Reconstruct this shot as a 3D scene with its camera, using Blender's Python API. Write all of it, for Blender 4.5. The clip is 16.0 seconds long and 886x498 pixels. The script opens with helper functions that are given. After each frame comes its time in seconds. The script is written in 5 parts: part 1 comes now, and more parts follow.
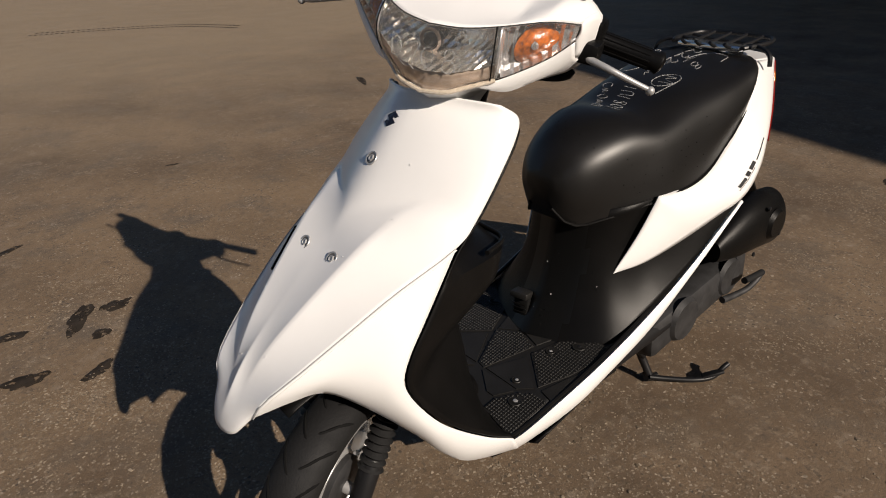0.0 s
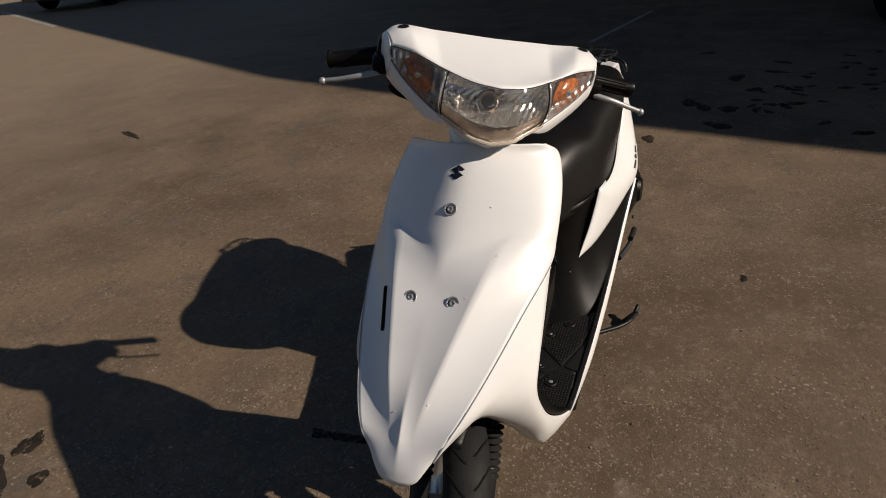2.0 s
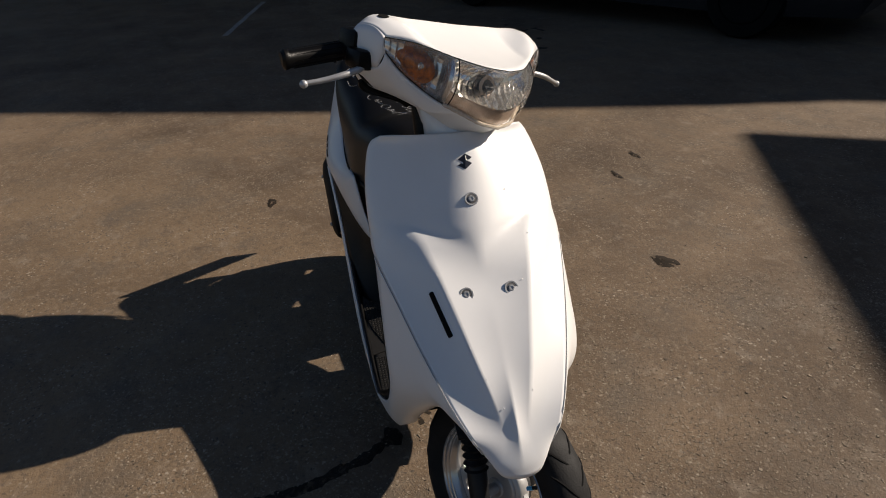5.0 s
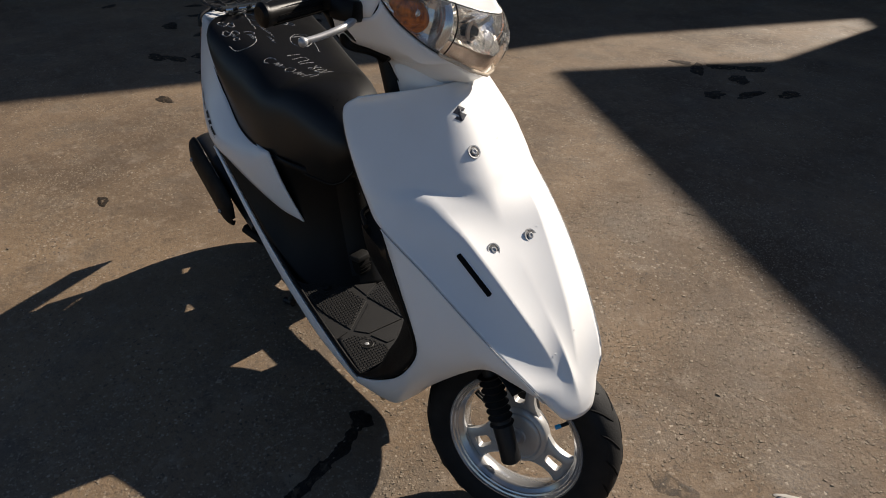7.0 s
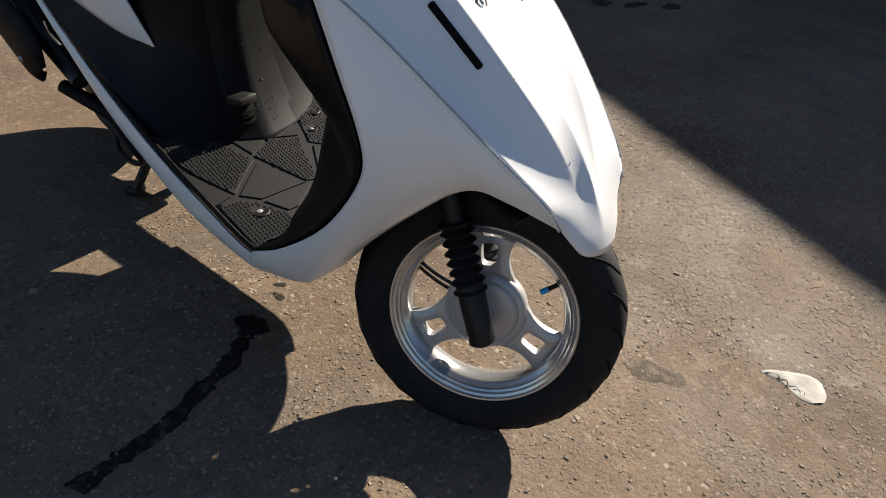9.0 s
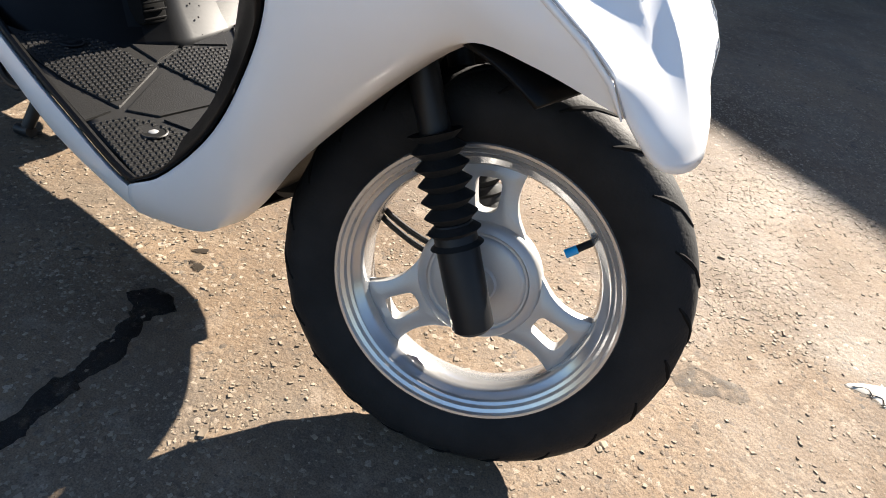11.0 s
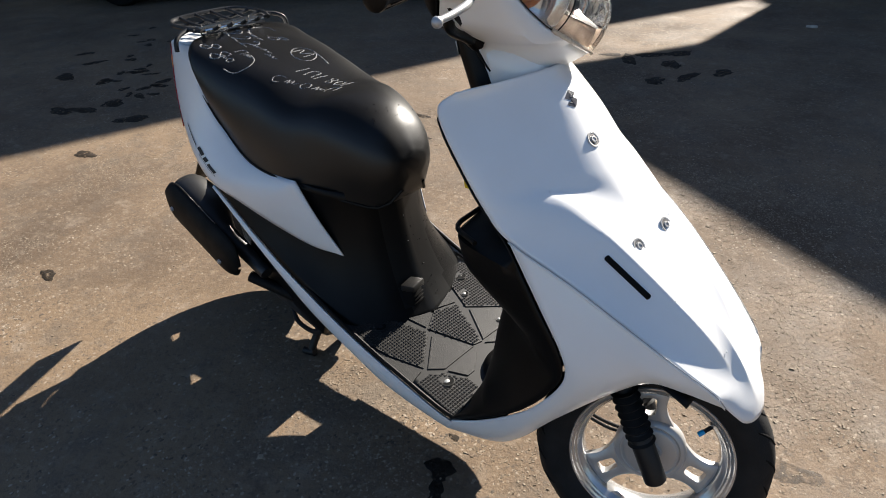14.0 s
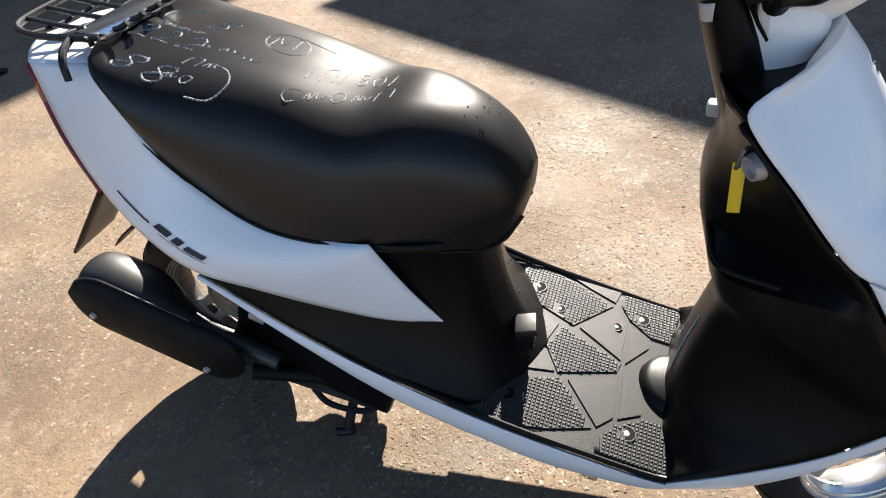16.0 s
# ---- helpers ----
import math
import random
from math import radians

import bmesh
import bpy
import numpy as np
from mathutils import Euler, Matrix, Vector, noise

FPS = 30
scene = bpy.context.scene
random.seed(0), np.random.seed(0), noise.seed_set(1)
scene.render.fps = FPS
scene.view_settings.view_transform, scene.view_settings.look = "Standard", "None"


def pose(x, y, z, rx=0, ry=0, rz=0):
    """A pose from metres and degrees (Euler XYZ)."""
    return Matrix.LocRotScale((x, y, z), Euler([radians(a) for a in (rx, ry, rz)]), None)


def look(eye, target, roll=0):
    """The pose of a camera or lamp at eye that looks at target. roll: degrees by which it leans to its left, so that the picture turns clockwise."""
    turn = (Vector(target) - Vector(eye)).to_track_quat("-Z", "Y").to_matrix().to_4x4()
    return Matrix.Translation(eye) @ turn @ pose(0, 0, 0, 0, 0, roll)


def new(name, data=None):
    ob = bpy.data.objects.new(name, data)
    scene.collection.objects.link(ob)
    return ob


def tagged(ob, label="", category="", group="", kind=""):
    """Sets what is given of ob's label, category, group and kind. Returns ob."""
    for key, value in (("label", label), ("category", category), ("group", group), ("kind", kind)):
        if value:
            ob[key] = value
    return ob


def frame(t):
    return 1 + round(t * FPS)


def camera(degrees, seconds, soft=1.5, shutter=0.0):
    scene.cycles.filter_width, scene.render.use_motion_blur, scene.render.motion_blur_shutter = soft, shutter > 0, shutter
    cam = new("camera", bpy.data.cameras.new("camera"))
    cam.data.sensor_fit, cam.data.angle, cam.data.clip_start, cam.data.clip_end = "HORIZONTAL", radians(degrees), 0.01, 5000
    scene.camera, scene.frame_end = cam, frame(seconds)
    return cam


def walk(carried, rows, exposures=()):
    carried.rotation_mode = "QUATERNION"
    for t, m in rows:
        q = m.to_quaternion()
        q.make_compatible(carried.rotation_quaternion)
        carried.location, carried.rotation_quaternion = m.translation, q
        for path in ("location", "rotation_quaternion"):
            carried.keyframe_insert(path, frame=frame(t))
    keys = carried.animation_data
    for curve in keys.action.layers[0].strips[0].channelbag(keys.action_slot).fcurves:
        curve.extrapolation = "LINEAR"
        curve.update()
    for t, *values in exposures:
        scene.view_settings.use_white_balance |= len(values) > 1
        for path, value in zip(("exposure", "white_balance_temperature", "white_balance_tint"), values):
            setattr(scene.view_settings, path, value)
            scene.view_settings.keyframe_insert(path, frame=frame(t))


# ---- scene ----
cam = camera(69.1, 16.0, 0.98)
PATH = [
    (0, (1.435, 0.767, 1.034), (0.289, -0.602, 0.133), -1.5),
    (0.5, (1.541, 0.718, 1.124), (0.229, -0.524, 0.265), -2.8),
    (1, (1.689, 0.653, 1.153), (0.264, -0.435, 0.267), -3.6),
    (1.5, (1.814, 0.554, 1.169), (0.311, -0.371, 0.229), -3.5),
    (2, (1.838, 0.409, 1.168), (0.23, -0.349, 0.251), -5.2),
    (2.5, (1.853, 0.276, 1.167), (0.191, -0.311, 0.223), -3.8),
    (3, (1.917, 0.158, 1.181), (0.191, -0.166, 0.224), -3.8),
    (3.5, (1.919, 0.056, 1.189), (0.178, -0.071, 0.213), -2.9),
    (3.7, (1.907, 0.022, 1.197), (0.155, -0.062, 0.236), -3.4),
    (5.8, (1.801, -0.387, 1.177), (0.228, 0.245, 0.117), -1.2),
    (6, (1.754, -0.402, 1.168), (0.208, 0.267, 0.089), -1.8),
    (6.5, (1.691, -0.45, 1.148), (0.226, 0.322, 0.026), 0.2),
    (7, (1.677, -0.58, 1.166), (0.306, 0.37, 0.063), 0.2),
    (7.5, (1.652, -0.675, 1.157), (0.428, 0.441, 0.035), 2.1),
    (8, (1.606, -0.686, 1.098), (0.508, 0.501, -0.079), 4.6),
    (8.5, (1.543, -0.656, 0.982), (0.448, 0.603, -0.12), 6.8),
    (9, (1.461, -0.57, 0.787), (0.434, 0.69, -0.378), 7.5),
    (9.2, (1.429, -0.527, 0.715), (0.374, 0.757, -0.398), 7.2),
    (11.3, (1.343, -0.389, 0.559), (0.334, 0.9, -0.589), 10.1),
    (11.5, (1.355, -0.413, 0.582), (0.324, 0.87, -0.554), 9.6),
    (12, (1.4, -0.503, 0.678), (0.284, 0.736, -0.426), 6.3),
    (12.5, (1.461, -0.599, 0.812), (0.247, 0.609, -0.221), 3.2),
    (13, (1.482, -0.666, 0.944), (0.216, 0.527, -0.041), 2.2),
    (13.5, (1.462, -0.72, 1.052), (0.14, 0.42, 0.077), -1.1),
    (14, (1.375, -0.749, 1.082), (0.161, 0.444, 0.031), -3.3),
    (14.5, (1.23, -0.775, 1.112), (0.032, 0.392, 0.015), -5.7),
    (15, (1.045, -0.802, 1.118), (0.048, 0.502, -0.024), -3.9),
    (15.5, (0.869, -0.785, 1.117), (0.096, 0.598, -0.104), -3.0),
    (16, (0.689, -0.707, 1.083), (0.131, 0.702, -0.222), -5.0),
]
EXPOSURES = [(0.0, 0.24, 6460, 14), (0.5, -0.05, 6460, 14), (2.5, -0.03, 6460, 14), (3.5, 0.24, 6460, 14), (6.0, 0.49, 6410, 13), (7.0, 0.79, 6310, 12), (8.5, 1.16, 6260, 11), (9.0, 1.26, 6310, 11), (11.5, 2.41, 6160, 11), (12.5, 2.24, 6060, 11), (13.5, 1.67, 6060, 11), (14.5, 1.69, 6060, 10), (16.0, 2.33, 6110, 11)]
# ---------- camera ----------
walk(cam, [(t, look(eye, target, roll)) for t, eye, target, roll in PATH], EXPOSURES)

# ---------- light ----------
SUN_TO = Vector((-0.04, 0.868, 0.494)).normalized()
world = bpy.data.worlds.new("sky")
scene.world = world
world.use_nodes = True
wn = world.node_tree.nodes
sky = wn.new("ShaderNodeTexSky")
sky.sky_type = "NISHITA"
sky.sun_disc = False
sky.sun_elevation = math.asin(SUN_TO.z)
sky.ozone_density, sky.dust_density = 2.3, 0.5
sky.sun_rotation = math.atan2(SUN_TO.x, SUN_TO.y)
world.node_tree.links.new(sky.outputs[0], wn["Background"].inputs[0])
wn["Background"].inputs[1].default_value = 0.044
sun = new("sun", bpy.data.lights.new("sun", "SUN"))
sun.data.energy, sun.data.angle, sun.data.color = 5.0, radians(0.55), (1.0, 0.89, 0.735)
sun.matrix_world = look(SUN_TO * 30, (0, 0, 0))


# ---------- materials ----------
def mat(name, color, rough=0.5, metal=0.0, coat=0.0, var=0.0, scale=20.0, bump=0.0, bump_scale=200.0, spec=0.5, dark=None):
    m = bpy.data.materials.new(name)
    m.use_nodes = True
    nt, n = m.node_tree, m.node_tree.nodes
    b = n["Principled BSDF"]
    b.inputs["Base Color"].default_value = (*color, 1)
    b.inputs["Roughness"].default_value = rough
    b.inputs["Metallic"].default_value = metal
    b.inputs["Coat Weight"].default_value = coat
    b.inputs["Coat Roughness"].default_value = 0.06
    b.inputs["Specular IOR Level"].default_value = spec
    tc = n.new("ShaderNodeTexCoord")
    if var:
        a = n.new("ShaderNodeTexNoise")
        a.inputs["Scale"].default_value = scale
        a.inputs["Detail"].default_value = 6
        nt.links.new(tc.outputs["Object"], a.inputs["Vector"])
        r = n.new("ShaderNodeMapRange")
        r.inputs[1].default_value, r.inputs[2].default_value = 0.35, 0.7
        nt.links.new(a.outputs[0], r.inputs[0])
        mx = n.new("ShaderNodeMix")
        mx.data_type = "RGBA"
        d = dark or tuple(c * (1 - var) for c in color)
        mx.inputs[6].default_value = (*d, 1)
        mx.inputs[7].default_value = (*color, 1)
        nt.links.new(r.outputs[0], mx.inputs[0])
        nt.links.new(mx.outputs[2], b.inputs["Base Color"])
        r2 = n.new("ShaderNodeMapRange")
        r2.inputs[3].default_value, r2.inputs[4].default_value = min(1, rough * 1.25), rough * 0.85
        nt.links.new(a.outputs[0], r2.inputs[0])
        nt.links.new(r2.outputs[0], b.inputs["Roughness"])
    if bump:
        a = n.new("ShaderNodeTexNoise")
        a.inputs["Scale"].default_value = bump_scale
        a.inputs["Detail"].default_value = 4
        nt.links.new(tc.outputs["Object"], a.inputs["Vector"])
        bp = n.new("ShaderNodeBump")
        bp.inputs["Strength"].default_value = bump
        bp.inputs["Distance"].default_value = 0.002
        nt.links.new(a.outputs[0], bp.inputs["Height"])
        nt.links.new(bp.outputs[0], b.inputs["Normal"])
    return m


def ground_material():
    m = bpy.data.materials.new("worn_asphalt")
    m.use_nodes = True
    nt, n = m.node_tree, m.node_tree.nodes
    b = n["Principled BSDF"]
    L = nt.links.new
    tc = n.new("ShaderNodeTexCoord")

    def noise_tex(scale, detail=6, rough=0.6):
        a = n.new("ShaderNodeTexNoise")
        a.inputs["Scale"].default_value, a.inputs["Detail"].default_value, a.inputs["Roughness"].default_value = scale, detail, rough
        L(tc.outputs["Object"], a.inputs["Vector"])
        return a.outputs[0]

    def span(src, lo, hi, a=0.0, c=1.0):
        r = n.new("ShaderNodeMapRange")
        for i, v in enumerate((lo, hi, a, c)):
            r.inputs[i + 1].default_value = v
        L(src, r.inputs[0])
        return r.outputs[0]

    def mix(f, c1, c2):
        x = n.new("ShaderNodeMix")
        x.data_type = "RGBA"
        L(f, x.inputs[0])
        for i, c in ((6, c1), (7, c2)):
            if isinstance(c, tuple):
                x.inputs[i].default_value = (*c, 1)
            else:
                L(c, x.inputs[i])
        return x.outputs[2]

    base = mix(span(noise_tex(1.3, 7, 0.66), 0.36, 0.62), (0.082, 0.056, 0.035), (0.186, 0.132, 0.084))
    base = mix(span(noise_tex(0.3, 4), 0.48, 0.70), base, (0.199, 0.140, 0.084))
    base = mix(span(noise_tex(3.1, 8, 0.72), 0.50, 0.64), base, (0.123, 0.095, 0.068))
    base = mix(span(noise_tex(8.0, 9, 0.78), 0.56, 0.68, 0.0, 0.75), base, (0.071, 0.054, 0.040))
    base = mix(span(noise_tex(34, 8, 0.74), 0.53, 0.66, 0.0, 0.55), base, (0.244, 0.191, 0.135))
    base = mix(span(noise_tex(75, 6, 0.70), 0.54, 0.64, 0.0, 0.70), base, (0.088, 0.071, 0.054))
    base = mix(span(noise_tex(11, 6, 0.65), 0.57, 0.70, 0.0, 0.6), base, (0.235, 0.190, 0.145))
    # base colour turns paler towards negative y
    apart = n.new("ShaderNodeSeparateXYZ")
    L(tc.outputs["Object"], apart.inputs[0])
    wander = n.new("ShaderNodeMath")
    wander.operation = "MULTIPLY_ADD"
    wander.inputs[1].default_value = 3.0
    L(noise_tex(0.5, 5), wander.inputs[0])
    L(apart.outputs[1], wander.inputs[2])
    base = mix(span(wander.outputs[0], -0.8, -4.5, 0.0, 0.75), base, (0.265, 0.205, 0.135))
    vor = n.new("ShaderNodeTexVoronoi")
    vor.inputs["Scale"].default_value = 170
    L(tc.outputs["Object"], vor.inputs["Vector"])
    hsv = n.new("ShaderNodeSeparateColor")
    L(vor.outputs["Color"], hsv.inputs[0])
    gritty = span(noise_tex(5.0, 4), 0.42, 0.62, 0.10, 1.0)
    pick = n.new("ShaderNodeMath")
    pick.operation = "MULTIPLY"
    L(span(hsv.outputs[0], 0.94, 0.98), pick.inputs[0])
    L(gritty, pick.inputs[1])
    light = mix(pick.outputs[0], base, (0.316, 0.265, 0.205))
    pick2 = n.new("ShaderNodeMath")
    pick2.operation = "MULTIPLY"
    L(span(hsv.outputs[1], 0.93, 0.98), pick2.inputs[0])
    L(gritty, pick2.inputs[1])
    light = mix(pick2.outputs[0], light, (0.070, 0.056, 0.043))
    fine = mix(span(noise_tex(500, 3), 0.36, 0.64), (0.70, 0.70, 0.70), (1.24, 1.22, 1.20))
    mul = n.new("ShaderNodeMix")
    mul.data_type, mul.blend_type = "RGBA", "MULTIPLY"
    mul.inputs[0].default_value = 1
    L(light, mul.inputs[6])
    L(fine, mul.inputs[7])
    L(mul.outputs[2], b.inputs["Base Color"])
    L(span(noise_tex(3.0), 0.4, 0.7, 0.88, 0.68), b.inputs["Roughness"])
    b.inputs["Specular IOR Level"].default_value = 0.38
    h = n.new("ShaderNodeMath")
    h.operation = "ADD"
    L(span(vor.outputs["Distance"], 0.0, 0.8, 0.6, 0.0), h.inputs[0])
    L(noise_tex(300, 6, 0.75), h.inputs[1])
    bp = n.new("ShaderNodeBump")
    bp.inputs["Strength"].default_value, bp.inputs["Distance"].default_value = 0.34, 0.0024
    L(h.outputs[0], bp.inputs["Height"])
    big = n.new("ShaderNodeBump")
    big.inputs["Strength"].default_value, big.inputs["Distance"].default_value = 0.16, 0.03
    L(noise_tex(26, 8, 0.74), big.inputs["Height"])
    L(big.outputs[0], bp.inputs["Normal"])
    L(bp.outputs[0], b.inputs["Normal"])
    return m


GROUND = ground_material()
WHITE = mat("white_paint", (0.775, 0.775, 0.77), 0.34, coat=0.25, var=0.05, scale=9)
BLACKP = mat("black_plastic", (0.0056, 0.0053, 0.0052), 0.36, var=0.35, scale=14, bump=0.12, bump_scale=900, spec=0.14)
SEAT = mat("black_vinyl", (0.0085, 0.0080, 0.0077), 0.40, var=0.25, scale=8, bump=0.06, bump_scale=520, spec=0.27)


def sheen_by_facing(m, rough, spec):
    """Sets the sheen by facing: upward normals get lower roughness and specular level than the flanks."""
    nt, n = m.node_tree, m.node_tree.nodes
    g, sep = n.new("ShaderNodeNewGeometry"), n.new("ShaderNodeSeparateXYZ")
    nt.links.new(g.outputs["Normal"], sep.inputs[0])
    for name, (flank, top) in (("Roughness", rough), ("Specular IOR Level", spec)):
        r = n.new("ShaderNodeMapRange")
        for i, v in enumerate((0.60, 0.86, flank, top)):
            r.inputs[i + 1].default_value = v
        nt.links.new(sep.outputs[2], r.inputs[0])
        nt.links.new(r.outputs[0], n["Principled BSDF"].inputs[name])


# sheen put into the seat: stronger on the flanks, weaker on top
sheen_by_facing(SEAT, (0.41, 0.37), (0.42, 0.13))
# glossier copy of the black plastic with the front's sun glint in it
FRONT_GLINT = mat("black_plastic_glint", (0.0045, 0.0044, 0.0043), 0.36, var=0.3, scale=18, bump=0.03, bump_scale=300, spec=0.32)
RUBBER = mat("rubber", (0.0085, 0.0085, 0.009), 0.70, var=0.3, scale=30, bump=0.3, bump_scale=300, spec=0.3)
ALU = mat("silver_alloy", (0.43, 0.43, 0.43), 0.40, metal=0.5, var=0.08, scale=25, bump=0.08, bump_scale=500)
RIMLIP = mat("polished_rim", (0.52, 0.52, 0.52), 0.19, metal=0.72, var=0.12, scale=30, bump=0.04, bump_scale=90)
STEEL = mat("black_steel", (0.010, 0.010, 0.011), 0.42, var=0.3, scale=40, spec=0.3)
CHROME = mat("bright_steel", (0.75, 0.75, 0.75), 0.2, metal=1.0)
ENGINE = mat("engine_grey", (0.045, 0.045, 0.047), 0.55, metal=0.4, var=0.5, scale=30, bump=0.2, bump_scale=150)
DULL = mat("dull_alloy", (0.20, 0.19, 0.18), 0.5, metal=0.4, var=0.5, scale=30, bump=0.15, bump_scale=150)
CAN = mat("muffler_can", (0.020, 0.0195, 0.019), 0.42, var=0.4, scale=30, spec=0.6)
MUFFLER = mat("muffler_black", (0.0055, 0.0054, 0.0053), 0.58, var=0.4, scale=30, spec=0.16)
GREY = mat("floor_mat_grey", (0.0145, 0.0137, 0.0127), 0.47, var=0.45, scale=16, bump=0.2, bump_scale=600, spec=0.34)
GROOVE = mat("dark_mat_groove", (0.0115, 0.011, 0.0105), 0.5, var=0.4, scale=30, spec=0.35)
SEAM = mat("panel_seam", (0.34, 0.34, 0.34), 0.6)
GAP = mat("dark_gap", (0.006, 0.006, 0.006), 0.85, spec=0.1)
LOGO = mat("dark_blue_badge", (0.008, 0.010, 0.02), 0.35)
REDLENS = mat("red_lens", (0.20, 0.010, 0.006), 0.12, coat=0.5)
AMBER = mat("amber_glass", (0.70, 0.17, 0.010), 0.16, coat=0.6, var=0.75, scale=130, bump=0.5, bump_scale=260)
SILVER = mat("silvered_plastic", (0.72, 0.72, 0.73), 0.20, metal=0.8)
REFLECT = mat("reflector", (0.93, 0.90, 0.86), 0.16, metal=0.92)
# tan of the reflected ground, put into the colour of the chrome
WARM_TINT = mat("warm_tinted_chrome", (0.60, 0.47, 0.38), 0.30, metal=0.35, var=0.3, scale=60)
LENSEDGE = mat("lens_edge", (0.60, 0.52, 0.42), 0.18, coat=0.6, var=0.3, scale=300)
YELLOW = mat("yellow_tag", (0.75, 0.52, 0.02), 0.5)
BLUECAP = mat("blue_cap", (0.01, 0.30, 0.62), 0.3)
PAPER = mat("dusty_white_scrap", (0.50, 0.47, 0.42), 0.8, var=0.35, scale=30, bump=0.2, bump_scale=120)
CHALK = mat("white_chalk", (0.50, 0.50, 0.49), 0.9, var=0.6, scale=220, dark=(0.30, 0.30, 0.30))
DAMP = mat("damp_stain", (0.042, 0.033, 0.025), 0.65, var=0.5, scale=25, bump=0.3, bump_scale=120, spec=0.12)


def see_through(m, scale, lo, hi, most):
    """Break a stain up, so that the ground shows between its blots."""
    nt, n = m.node_tree, m.node_tree.nodes
    tc, tx, r = n.new("ShaderNodeTexCoord"), n.new("ShaderNodeTexNoise"), n.new("ShaderNodeMapRange")
    tx.inputs["Scale"].default_value, tx.inputs["Detail"].default_value = scale, 6
    for i, v in enumerate((lo, hi, 0.0, most)):
        r.inputs[i + 1].default_value = v
    nt.links.new(tc.outputs["Object"], tx.inputs["Vector"])
    nt.links.new(tx.outputs[0], r.inputs[0])
    nt.links.new(r.outputs[0], n["Principled BSDF"].inputs["Alpha"])


see_through(CHALK, 420, 0.30, 0.62, 0.75)
see_through(DAMP, 45, 0.34, 0.46, 0.93)
SOAK = mat("wet_patch", (0.024, 0.020, 0.017), 0.5, var=0.4, scale=20, spec=0.15)
see_through(SOAK, 38, 0.27, 0.46, 0.88)
STAIN = mat("faint_stain", (0.095, 0.075, 0.056), 0.8, var=0.4, scale=20, bump=0.3, bump_scale=120)
see_through(STAIN, 40, 0.40, 0.60, 0.8)
PALE = mat("pale_paint", (0.40, 0.39, 0.36), 0.8, var=0.5, scale=12)
STONE = mat("grit", (0.25, 0.195, 0.135), 0.85)


def vary_by_piece(m, dark, light):
    """Each loose piece takes its own shade between two colours."""
    nt, n = m.node_tree, m.node_tree.nodes
    g, r = n.new("ShaderNodeNewGeometry"), n.new("ShaderNodeMix")
    r.data_type = "RGBA"
    r.inputs[6].default_value, r.inputs[7].default_value = (*dark, 1), (*light, 1)
    nt.links.new(g.outputs["Random Per Island"], r.inputs[0])
    nt.links.new(r.outputs[2], n["Principled BSDF"].inputs["Base Color"])


vary_by_piece(STONE, (0.095, 0.070, 0.046), (0.290, 0.235, 0.170))
STICKER = mat("paper_sticker", (0.55, 0.55, 0.53), 0.5, var=0.3, scale=60)
WATER = mat("water_drop", (0.80, 0.80, 0.80), 0.22, coat=0.4)
CARPAINT = mat("dark_car_paint", (0.012, 0.013, 0.016), 0.25, coat=0.5)
WALLPAINT = mat("plaster_wall", (0.42, 0.40, 0.36), 0.85, var=0.2, scale=3, bump=0.2, bump_scale=60)


def clear_lens():
    m = bpy.data.materials.new("clear_lens")
    m.use_nodes = True
    nt, n = m.node_tree, m.node_tree.nodes
    n.remove(n["Principled BSDF"])
    tr, gl, fr, mx = (n.new(k) for k in ("ShaderNodeBsdfTransparent", "ShaderNodeBsdfGlossy", "ShaderNodeFresnel", "ShaderNodeMixShader"))
    tr.inputs[0].default_value = (0.93, 0.93, 0.92, 1)
    gl.inputs["Roughness"].default_value = 0.05
    fr.inputs[0].default_value = 1.36
    nt.links.new(fr.outputs[0], mx.inputs[0])
    nt.links.new(tr.outputs[0], mx.inputs[1])
    nt.links.new(gl.outputs[0], mx.inputs[2])
    haze, both_mix = n.new("ShaderNodeBsdfDiffuse"), n.new("ShaderNodeMixShader")
    haze.inputs[0].default_value = (0.80, 0.79, 0.76, 1)
    both_mix.inputs[0].default_value = 0.045
    nt.links.new(mx.outputs[0], both_mix.inputs[1])
    nt.links.new(haze.outputs[0], both_mix.inputs[2])
    nt.links.new(both_mix.outputs[0], n["Material Output"].inputs[0])
    return m


LENS = clear_lens()


